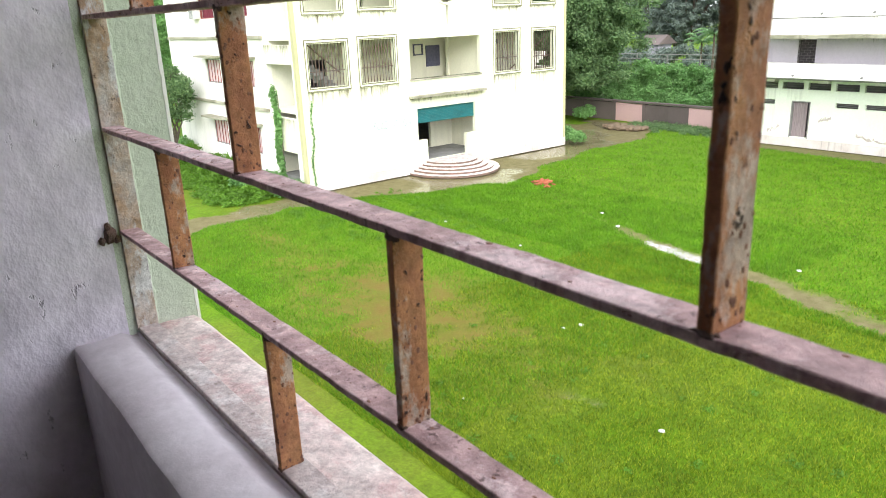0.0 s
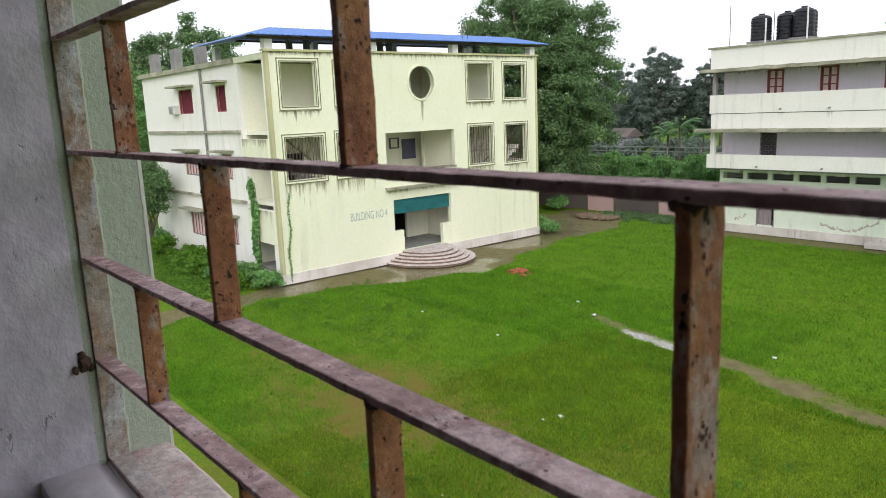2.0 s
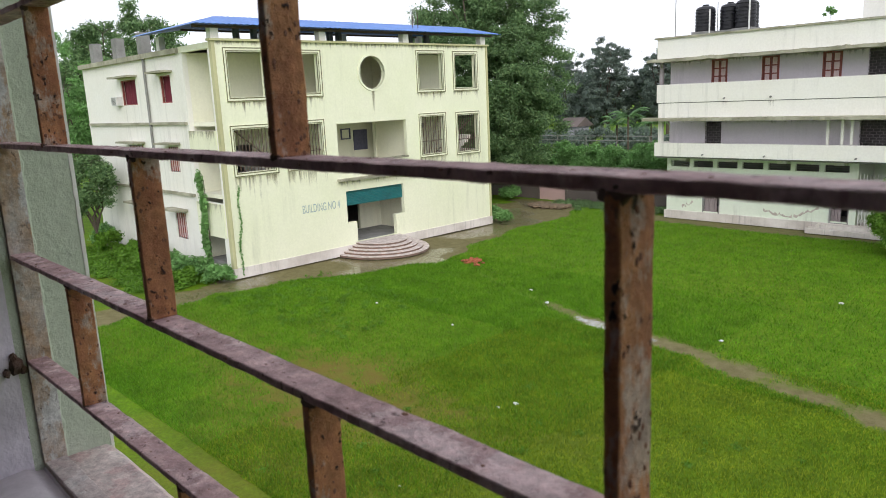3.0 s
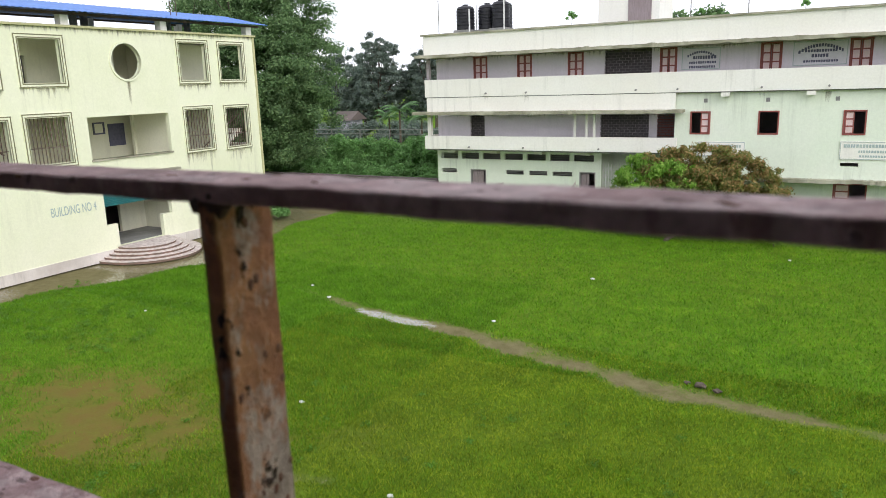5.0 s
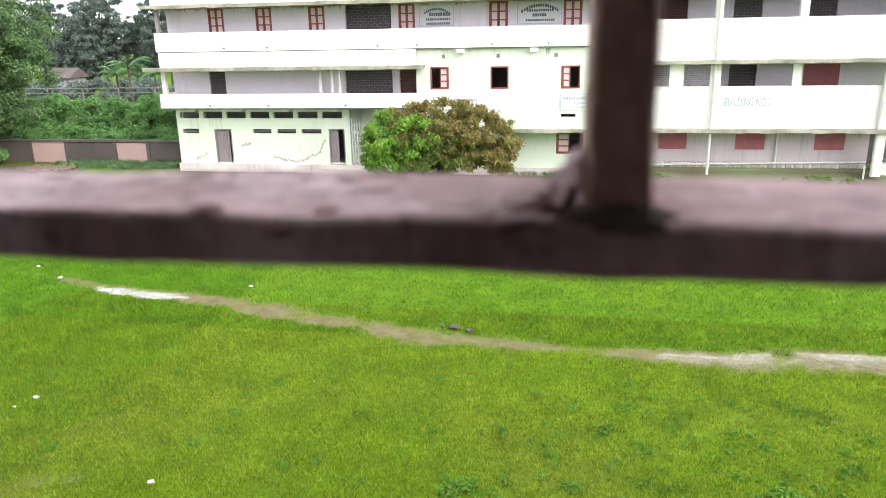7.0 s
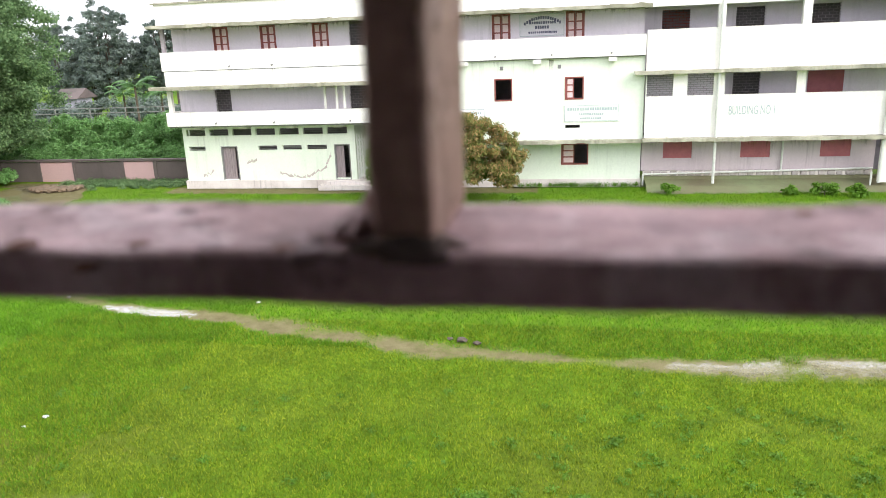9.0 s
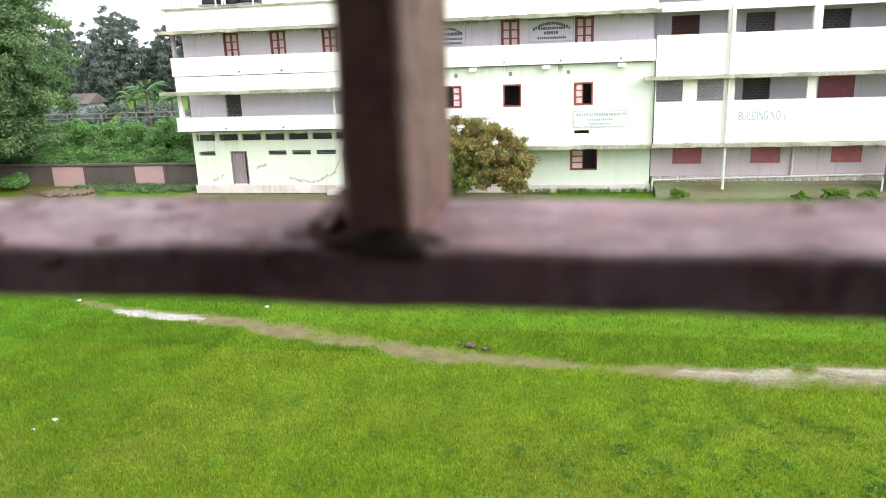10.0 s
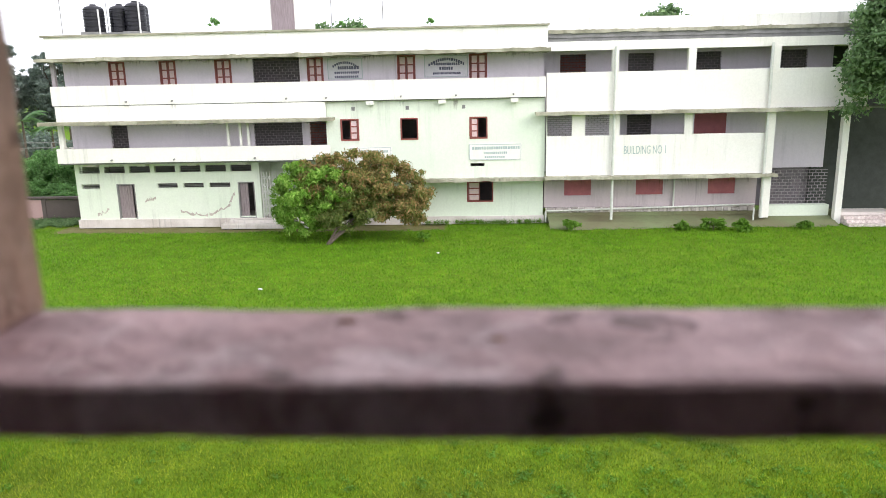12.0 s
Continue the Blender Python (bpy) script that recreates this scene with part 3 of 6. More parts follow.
def yard_masks(x, y):
    wob = vnoise(x * 0.9, y * 0.9, 3) * 0.5 + vnoise(x * 2.7, y * 2.7, 4) * 0.35 + vnoise(x * 7, y * 7, 5) * 0.2
    d = seg_dist(x, y, FOOTPATH)
    mud = np.clip((1.25 + 1.1 * (wob - 0.5) - d) * 1.0, 0, 1) * (0.3 + 0.5 * np.clip((x + 19) / 5, 0, 1)) * (0.7 + 0.6 * vnoise(x * 1.3, y * 1.3, 40)) * (1 - 0.45 * np.clip(1 - np.abs(x - 0.9) / 1.6, 0, 1))
    sx, sy = x + (vnoise(x * 0.8, y * 0.8, 8) - 0.5) * 0.9, y + (vnoise(x * 0.8 + 9, y * 0.8, 9) - 0.5) * 0.9
    ap = inside(sx, sy, APRON).astype(float)
    strip = ((y > 39.7 + 0.5 * (wob - 0.5)) & (y < 42) & (x > -24.5) & (x < -1.5)).astype(float) * 0.7
    mud = np.maximum(mud, np.maximum(ap * 0.95, strip))
    pud = np.clip((0.85 + 1.2 * (wob - 0.5) - seg_dist(x, y, [(-15.2, 20.8, 0.45), (-13.3, 20.45, 0.55), (-11.8, 20.15, 0.4)])) * 3, 0, 1) * 0.7
    pud2 = np.clip((0.8 + 1.5 * (wob - 0.5) - seg_dist(x, y, [(2.8, 17.6, 0.4), (5.0, 17.7, 0.75), (8.2, 18.0, 0.8), (12, 18.1, 0.6)])) * 3, 0, 1) * 0.7
    pud3 = np.clip((0.6 + 1.2 * (wob - 0.5) - seg_dist(x, y, [(-9.4, 10.4, 0.5), (-8.8, 10.6, 0.5)])) * 3, 0, 1) * 0.4
    wet = np.maximum(np.maximum(pud, pud2), np.maximum(pud3, ap * np.clip(vnoise(x * 0.5, y * 0.5, 12) * 1.6 - 0.4, 0, 0.6)))
    bare = np.clip(1.1 - np.hypot((x + 16.0) / 7.0, (y - 10.7) / 2.8) + 1.5 * (wob - 0.5), 0, 1) * 0.9
    bare = np.maximum(bare, np.clip(1.0 - np.hypot((x + 26.0) / 4.0, (y - 11.0) / 1.0) + 0.9 * (wob - 0.5), 0, 1) * 0.6)
    bare = np.maximum(bare, np.clip(1.0 - np.hypot((x - 5.0) / 4.0, (y - 14.6) / 1.2) + 1.0 * (wob - 0.5), 0, 1) * 0.3)
    dry = np.clip((16.5 - y) / 8, 0, 1) * np.clip(vnoise(x * 0.28, y * 0.4, 50) * 1.3 + (wob - 0.5) * 0.8 - 0.25, 0, 1) * 0.5
    bare = np.maximum(bare, dry)
    return np.maximum(mud, pud3), wet, bare


def yard_height(x, y, mud):
    """The gentle unevenness of the lawn; the worn path lies a little lower."""
    h = (vnoise(x * 0.35, y * 0.35, 21) - 0.5) * 0.06 + (vnoise(x * 1.6, y * 1.6, 22) - 0.5) * 0.03
    return h * (1 - np.clip(mud * 1.2, 0, 1)) - 0.05 * np.clip(mud, 0, 1) - 0.01


def yard():
    xs = np.concatenate([-np.geomspace(2500, 62, 22), np.arange(-60, -36, 1.0), np.arange(-36, 24, 0.25), np.arange(24, 46, 1.0), np.geomspace(47, 2500, 22)])
    ys = np.concatenate([-np.geomspace(2500, 1.0, 24), np.arange(0.2, 4, 0.9), np.arange(4, 43, 0.25), np.arange(43, 66, 1.0), np.geomspace(67, 3500, 24)])
    gx, gy = np.meshgrid(xs, ys, indexing="ij")
    near = (np.abs(gx) < 60) & (gy > 0) & (gy < 60)
    mud, wet, bare = yard_masks(gx, gy)
    h = np.where(near, yard_height(gx, gy, mud), -0.01)
    edge = (gx < -30.5) | (gy > 39)
    h = np.where(edge, np.minimum(h, 0.0), h)
    nx, ny = gx.shape
    verts = np.stack([gx.ravel(), gy.ravel(), h.ravel()], 1)
    i, j = np.meshgrid(np.arange(nx - 1), np.arange(ny - 1), indexing="ij")
    a = (i * ny + j).ravel()
    faces = np.stack([a, a + ny, a + ny + 1, a + 1], 1)
    me = bpy.data.meshes.new("ground")
    me.vertices.add(len(verts))
    me.vertices.foreach_set("co", verts.astype(np.float32).ravel())
    me.loops.add(faces.size)
    me.loops.foreach_set("vertex_index", faces.astype(np.int32).ravel())
    me.polygons.add(len(faces))
    me.polygons.foreach_set("loop_start", np.arange(0, faces.size, 4, dtype=np.int32))
    me.polygons.foreach_set("use_smooth", np.ones(len(faces), bool))
    me.update(calc_edges=True)
    for name, arr in (("mud", mud), ("wet", wet), ("bare", bare)):
        at = me.attributes.new(name, "FLOAT", "POINT")
        at.data.foreach_set("value", np.where(near, arr, 0).astype(np.float32).ravel())
    return me


def ground_material():
    m, n, l, b = mat_new("rain_soaked_grass", 0.8, spec=0.3)
    big = noise_at(n, l, 0.13, detail=5, rough=0.6)
    mid = noise_at(n, l, 0.9, detail=7, rough=0.7)
    fine = noise_at(n, l, 11, detail=9, rough=0.8)
    tuft = noise_at(n, l, 3.2, detail=5, rough=0.7, shift=(5, 5, 0))
    g = ramp(n, l, mid, [(0.3, (0.078, 0.172, 0.004)), (0.55, (0.12, 0.24, 0.005)), (0.75, (0.17, 0.275, 0.009))])
    g = mix(n, l, ramp(n, l, big, [(0.42, 0.0), (0.68, 0.4)]), g, (0.165, 0.22, 0.012))
    # Fine dark specks in the colour stand in for shadows between tufts.
    g = mix(n, l, 0.6, g, ramp(n, l, fine, [(0.32, 0.12), (0.62, 1.25)]), "MULTIPLY")
    g = mix(n, l, 0.55, g, ramp(n, l, tuft, [(0.32, 0.6), (0.62, 1.1)]), "MULTIPLY")

    def mask(name):
        a = n.new("ShaderNodeAttribute")
        a.attribute_name = name
        return a.outputs["Fac"]
    bare = math_node(n, l, "MULTIPLY", mask("bare"), ramp(n, l, mid, [(0.3, 0.5), (0.6, 1.0)]))
    g = mix(n, l, bare, g, (0.17, 0.105, 0.03))
    mudcol = ramp(n, l, noise_at(n, l, 2.2, detail=7, rough=0.7), [(0.3, (0.125, 0.11, 0.045)), (0.7, (0.215, 0.19, 0.095))])
    speck = math_node(n, l, "ADD", mask("mud"), math_node(n, l, "MULTIPLY", math_node(n, l, "SUBTRACT", fine, 0.5), 1.5))
    mudf = ramp(n, l, speck, [(0.25, 0.0), (0.75, 1.0)])
    col = mix(n, l, mudf, g, mudcol)
    l.new(col, b.inputs["Base Color"])
    wet = math_node(n, l, "ADD", mask("wet"), math_node(n, l, "MULTIPLY", math_node(n, l, "SUBTRACT", fine, 0.5), 1.7))
    wetf = ramp(n, l, wet, [(0.45, 0.0), (0.75, 1.0)])
    l.new(ramp(n, l, wetf, [(0.0, 0.85), (1.0, 0.08)]), b.inputs["Roughness"])
    b.inputs["Coat IOR"].default_value = 1.75
    b.inputs["Coat Roughness"].default_value = 0.06
    l.new(wetf, b.inputs["Coat Weight"])
    l.new(ramp(n, l, wetf, [(0.0, 0.15), (1.0, 0.75)]), b.inputs["Specular IOR Level"])
    u = n.new("ShaderNodeBump")
    u.inputs["Distance"].default_value = 0.05
    l.new(ramp(n, l, wetf, [(0.0, 0.6), (1.0, 0.03)]), u.inputs["Strength"])
    l.new(fine, u.inputs["Height"])
    l.new(u.outputs[0], b.inputs["Normal"])
    return m


M_GROUND = ground_material()
ground_me = yard()
ground_me.materials.append(M_GROUND)
tagged(new("ground", ground_me), "rain-soaked green lawn with a muddy worn footpath and puddles", "ground", "", "structure")


# ---- text and signs ----
def lettering(text, height, width, material, parent, m, name="lettering"):
    cu = bpy.data.curves.new("lettering_curve", "FONT")
    cu.body, cu.size, cu.align_x, cu.align_y, cu.extrude = text, 1.0, "CENTER", "CENTER", 0.006
    tmp = bpy.data.objects.new("lettering_tmp", cu)
    scene.collection.objects.link(tmp)
    me = bpy.data.meshes.new_from_object(tmp.evaluated_get(bpy.context.evaluated_depsgraph_get()))
    bpy.data.objects.remove(tmp)
    co = np.empty(len(me.vertices) * 3, np.float32)
    me.vertices.foreach_get("co", co)
    co = co.reshape(-1, 3)
    lo, hi = co.min(0), co.max(0)
    co[:, 0] = (co[:, 0] - (lo[0] + hi[0]) / 2) * width / (hi[0] - lo[0])
    co[:, 1] = (co[:, 1] - (lo[1] + hi[1]) / 2) * height / (hi[1] - lo[1])
    me.vertices.foreach_set("co", co.ravel())
    me.transform(m)
    me.materials.clear()
    me.materials.append(material)
    ob = new(name, me)
    ob.parent = parent
    return ob


FACE_S = pose(0, 0, 0, 90, 0, 0)      # writing read from the south
FACE_E = pose(0, 0, 0, 90, 0, 90)     # writing read from the east

# ---- the building across the path: open verandah front, blue sheet roof ----
BX, BY0, BY1, BBACK = -31.29, 15.63, 33.63, -48.3
b4 = thing("school_building", "pale lime three-storey school building with blue sheet roof, rain-streaked", "building", at=(BX, BY0, 0))
b4.location = (0, 0, 0)
RC_Y, RC_Z, RC_R = 24.63, 9.53, 0.86
WIN3 = [(16.3, 18.16, 8.48, 10.52), (19.3, 21.2, 8.57, 10.46), (27.97, 29.8, 8.58, 10.52), (30.85, 32.58, 8.6, 10.5)]
WIN2 = [(16.28, 18.28, 5.0, 7.0), (19.15, 21.12, 5.0, 7.05), (27.98, 29.73, 4.9, 7.02), (30.92, 32.58, 4.82, 6.98)]
MID, DOOR = (22.1, 26.85, 4.95, 6.95), [(22.4, 26.4, 1.72, 3.4), (23.0, 25.75, 0.6, 1.72)]
RSQ = (RC_Y - 1.05, RC_Y + 1.05, RC_Z - 1.05, RC_Z + 1.05)
part("front_wall", wall_panel("x", BX, -0.25, BY0, BY1, 0.5, 11.0, WIN3 + WIN2 + [MID, RSQ] + DOOR), M_LIME, b4, "pale lime front wall with mould streaks")
part("plinth", boxes((BX - 0.2, BX + 0.06, BY0 - 0.05, 23.0, 0.0, 0.5), (BX - 0.2, BX + 0.06, 25.75, BY1 + 0.05, 0.0, 0.5)), M_BASE, b4, "whitewashed plinth")


def round_surround():
    bm = bmesh.new()
    seg = 64
    loops = []
    for i in range(seg):
        a = 2 * math.pi * i / seg
        c, s = math.cos(a), math.sin(a)
        k = 1.05 / max(abs(c), abs(s))
        pts = [(BX, k * c, k * s), (BX, RC_R * c, RC_R * s), (BX - 0.25, RC_R * c, RC_R * s), (BX - 0.25, k * c, k * s)]
        loops.append([bm.verts.new((x, RC_Y + y, RC_Z + z)) for x, y, z in pts])
    for i in range(seg):
        a, b = loops[i], loops[(i + 1) % seg]
        for k in range(3):
            bm.faces.new((a[k], b[k], b[k + 1], a[k + 1]))
    return bm


def torus_ring(r, w):
    bm = bmesh.new()
    seg, loops = 64, []
    for i in range(seg):
        a = 2 * math.pi * i / seg
        c, s = math.cos(a), math.sin(a)
        loops.append([bm.verts.new((BX + x, RC_Y + q * c, RC_Z + q * s)) for x, q in ((-0.1, r), (0.06, r), (0.06, r + w), (0.0, r + w))])
    for i in range(seg):
        a, b = loops[i], loops[(i + 1) % seg]
        for k in range(3):
            bm.faces.new((a[k], b[k], b[k + 1], a[k + 1]))
    return bm


part("round_wall", round_surround(), M_LIME, b4)
rw = part("round_window", torus_ring(RC_R, 0.1), M_LIME, b4, "round open window with raised rim")
for i, w in enumerate(WIN3 + WIN2):
    tr = part("window_surround", frame_ring("x", BX + 0.05, -0.12, *w, 0.21), M_LIME, b4, "raised plaster window surround")
    # Two thin dark olive outline rings on each surround.
    for off in (0.02, 0.15):
        part("groove", frame_ring("x", BX + 0.056, -0.02, w[0] - off, w[1] + off, w[2] - off, w[3] + off, 0.05), M_GROOVE, tr)
    if i >= 4:
        nb = 11 if i < 6 else 9
        for k in range(nb):
            y = w[0] + (w[1] - w[0]) * (k + 0.5) / nb
            part("window_bar", boxes((BX - 0.16, BX - 0.13, y - 0.016, y + 0.016, w[2], w[3])), M_IRON, tr)
        part("cross_bar", boxes((BX - 0.165, BX - 0.125, w[0], w[1], w[2] + 0.7, w[2] + 0.74)), M_IRON, tr)
part("ledge", boxes((BX, BX + 0.35, 21.9, 27.0, 3.98, 4.1)), M_SLAB, b4, "mouldy drip ledge below the balcony")
part("balcony_sill", boxes((BX - 0.28, BX + 0.06, 22.05, 26.9, 4.86, 4.95)), M_SLAB, b4)
part("corner_trim", boxes((BX - 0.05, BX + 0.05, BY0 - 0.05, BY0 + 0.12, 0.5, 11.0), (BX - 0.2, BX - 0.05, BY0 - 0.05, BY0, 0.5, 11.0)), M_LIME_TRIM, b4, "faded olive corner band")
part("side_beam", boxes((BX - 3.4, BX - 0.2, BY0 - 0.04, BY0 + 0.24, 10.7, 10.98)), M_LIME, b4)
part("corner_trim", boxes((BX - 0.05, BX + 0.05, BY1 - 0.1, BY1 + 0.04, 0.5, 11.0)), M_LIME_TRIM, b4)
part("cornice", boxes((BX - 0.25, BX + 0.14, BY0 - 0.14, BY1 + 0.1, 11.0, 11.1)), M_LIME_TRIM, b4, "thin olive cornice")
# verandah inside
part("back_wall", wall_panel("x", BX - 3.2, -0.2, BY0 + 0.25, BY1 - 0.25, 0.5, 10.85, [(20.45, 21.5, 7.45, 9.9), (24.2, 27.1, 4.0, 7.1), (28.6, 29.5, 4.0, 6.1), (23.2, 25.6, 0.6, 3.0), (18, 19, 4.0, 6.1)]), M_ROOM, b4, "dull green verandah wall")
part("floor_slab", boxes((BX - 6.3, BX - 0.25, BY0 + 0.25, BY1 - 0.25, 3.75, 3.95)), M_ROOM, b4)
part("floor_slab", boxes((BX - 6.3, BX - 0.25, BY0 + 0.25, BY1 - 0.25, 7.2, 7.4)), M_ROOM, b4)
part("floor_slab", boxes((BX - 3.2, BX - 0.25, BY0 + 0.25, BY1 - 0.25, 0.4, 0.6)), M_GREYCON, b4)
part("roof_slab", boxes((BX - 3.4, BX - 0.25, BY0 + 0.25, BY1 - 0.25, 10.85, 11.0)), M_ROOM, b4)
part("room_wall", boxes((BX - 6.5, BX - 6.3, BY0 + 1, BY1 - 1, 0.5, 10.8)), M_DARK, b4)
part("partition", boxes((BX - 3.2, BX - 0.25, 22.0, 22.15, 0.6, 7.2), (BX - 3.2, BX - 1.2, 24.7, 24.85, 7.4, 10.85), (BX - 3.2, BX - 0.25, 27.2, 27.35, 0.6, 10.85)), M_ROOM, b4)
part("recess_wall", boxes((BX - 4.3, BX - 4.15, 23.0, 28.6, 3.95, 7.2)), M_ROOM, b4, "shaded wall at the back of the balcony")
part("notice_board", boxes((BX - 4.15, BX - 4.09, 26.2, 27.2, 5.2, 6.4)), M_INK, b4, "dark notice board on the verandah wall")
pb = part("wall_frame", frame_ring("x", BX - 4.08, -0.07, 25.35, 25.9, 5.95, 6.45, 0.07), M_INK, b4, "small dark picture frame")


def stair(y0, y1, z0, z1, x0, x1, n, material):
    st = part("staircase", boxes(*[(x0, x1, y0 + (y1 - y0) * i / n, y0 + (y1 - y0) * (i + 1.15) / n, z0 + (z1 - z0) * i / n - 0.12, z0 + (z1 - z0) * (i + 1) / n) for i in range(n)]), material, b4, "zigzag stair flight behind the openings")
    bm = bmesh.new()
    add_tube(bm, (x1, y0, z0 + 0.9), (x1, y1, z1 + 0.9), 0.035)
    part("handrail", bm, M_IRON, st)
    return st


stair(29.6, 32.6, 4.0, 5.75, BX - 1.7, BX - 0.6, 10, M_CREAM)
stair(28.2, 29.8, 5.4, 6.6, BX - 3.0, BX - 1.8, 8, M_GREYCON)
stair(18.6, 16.2, 4.6, 6.6, BX - 2.2, BX - 1.1, 10, M_GREYCON)

shutter = part("rolling_shutter", boxes((BX - 0.25, BX - 0.22, 22.4, 26.4, 2.6, 3.4)), M_TEAL, b4, "half-rolled teal shutter")
for i in range(10):
    part("slat", boxes((BX - 0.22, BX - 0.16, 22.4, 26.4, 2.62 + 0.078 * i, 2.69 + 0.078 * i)), M_TEAL, shutter)
lettering("BUILDING NO 4", 0.42, 2.3, M_BLUEINK, b4, Matrix.Translation((BX + 0.008, 20.8, 2.8)) @ FACE_E, "painted_lettering")



def drips(u0, u1, z, longest, axis="x", at=None):
    """A thin film of mould below an edge, as deep as its longest run."""
    bm = bmesh.new()
    at = (BX if axis == "x" else BY0 - 0.062) if at is None else at
    d, n = 0.006, max(2, int((u1 - u0) / 0.5))
    top, low = [], []
    for i in range(n + 1):
        u = u0 + (u1 - u0) * i / n
        for row, h in ((top, z), (low, z - longest)):
            row.append(bm.verts.new((at + d, u, h) if axis == "x" else (u, at - d, h)))
    for i in range(n):
        bm.faces.new((low[i], low[i + 1], top[i + 1], top[i]))
    return bm


def stain(parent, *args, label=""):
    return tagged(part("mould_stain", drips(*args), M_STAIN, parent, label), kind="stuff")


for i, w in enumerate(WIN3 + WIN2):
    stain(b4, w[0] - 0.2, w[1] + 0.2, w[2] - 0.19, 0.75 if i < 4 else 1.7, label="brown mould runs below the sill")
stain(b4, RC_Y - 0.1, RC_Y + 0.12, RC_Z - RC_R - 0.12, 1.9)
stain(b4, BY0 + 0.1, BY1 - 0.2, 11.0, 0.45)
stain(b4, 21.95, 26.95, 3.98, 0.5)
stain(b4, -34.45, -31.75, 7.0, 0.95, "y")
stain(b4, -34.45, -31.75, 3.55, 1.3, "y")


# side wall of the same building
SWIN = [(-42.6, -40.5), (-37.3, -36.05)]
SLEV = [(8.4, 9.75), (4.9, 6.2), (1.4, 2.8)]
side_holes = [(a, b, c, d) for a, b in SWIN for c, d in SLEV] + [(-34.45, -31.75, 7.0, 10.7), (-34.45, -31.75, 3.55, 6.1), (-34.3, -32.0, 0.4, 1.9)]
part("side_wall", wall_panel("y", BY0, 0.25, BBACK, BX - 0.25, 0.0, 10.7, side_holes), M_CREAM, b4, "cream side wall with two floors of shaded windows")
part("side_wall", boxes((BX - 3.4, BX - 3.2, BY0 + 0.25, BY1 - 0.25, 10.7, 11.0)), M_LIME, b4)
part("end_wall", wall_panel("y", BY1, -0.25, BBACK, BX - 0.25, 0.0, 10.9, [(BX - 3.0, BX - 0.5, 8.2, 10.6), (BX - 3.0, BX - 0.5, 4.8, 6.9)]), M_CREAM, b4)
part("rear_wall", boxes((BBACK - 0.25, BBACK, BY0, BY1, 0, 10.7)), M_CREAM, b4)
part("rear_roof", boxes((BBACK - 0.4, BX - 3.4, BY0 - 0.2, BY1, 10.7, 10.95)), M_SLAB, b4, "mouldy flat roof edge")
for z in (7.3, 3.75):
    part("string_course", boxes((BBACK, -34.6, BY0 - 0.14, BY0, z, z + 0.14)), M_SLAB, b4, "mossy string course")
part("drain_pipe", tube((-38.9, BY0 - 0.09, 0.3), (-38.9, BY0 - 0.09, 10.7), 0.07), M_GREYCON, b4)
for z0, z1 in ((6.1, 7.0), (1.9, 3.55)):
    part("side_parapet", boxes((-34.5, -31.7, BY0 - 0.06, BY0 - 0.002, z0 + 0.02, z1)), M_LIME, b4, "streaked parapet panel")
for a, b in SWIN:
    for k, (c, d) in enumerate(SLEV):
        fr = part("window_frame", frame_ring("y", BY0 + 0.05, 0.1, a + 0.05, b - 0.05, c + 0.05, d - 0.05, 0.05), M_RED if k == 0 else M_GREYCON, b4)
        if k == 0:
            bm = bmesh.new()
            nn = 28
            row = [[bm.verts.new((a + (b - a) * i / nn, BY0 + 0.2 + 0.04 * math.sin(i * 1.35), z)) for i in range(nn + 1)] for z in (c, d)]
            for i in range(nn):
                bm.faces.new((row[0][i], row[0][i + 1], row[1][i + 1], row[1][i]))
            part("curtain", bm, M_CURTAIN, fr, "dark red curtain")
        else:
            part("shutter_leaf", boxes((a + 0.06, (a + b) / 2 - 0.03, BY0 + 0.1, BY0 + 0.14, c + 0.06, d - 0.06), ((a + b) / 2 + 0.03, b - 0.06, BY0 + 0.1, BY0 + 0.14, c + 0.06, d - 0.06)), M_PALEPANE, fr)
            for j in range(5):
                x = a + (b - a) * (j + 0.5) / 5
                part("window_bar", boxes((x - 0.02, x + 0.02, BY0 + 0.04, BY0 + 0.07, c, d)), M_RED, fr)
        part("sunshade", boxes((a - 0.35, b + 0.35, BY0 - 0.6, BY0, d + 0.12, d + 0.22)), M_SLAB, b4, "mouldy concrete sunshade")
ac = thing("air_conditioner", "small window air conditioner on the cream side wall", "air conditioner")
part("casing", soft_box(-43.4, -42.65, BY0 - 0.35, BY0 + 0.02, 8.4, 8.9, 0.03), M_WHITE, ac)
part("louvre", boxes(*[(-43.33, -42.72, BY0 - 0.37, BY0 - 0.345, 8.46 + 0.06 * i, 8.49 + 0.06 * i) for i in range(7)]), M_GREYCON, ac)
for i, x in enumerate((-46.8, -43.2, -39.6)):
    st = part("column_stub", boxes((x - 0.3, x + 0.3, BY0 + 0.1, BY0 + 0.6, 10.95, 12.1)), M_GREYCON, b4, "bare concrete column stub on the roof")


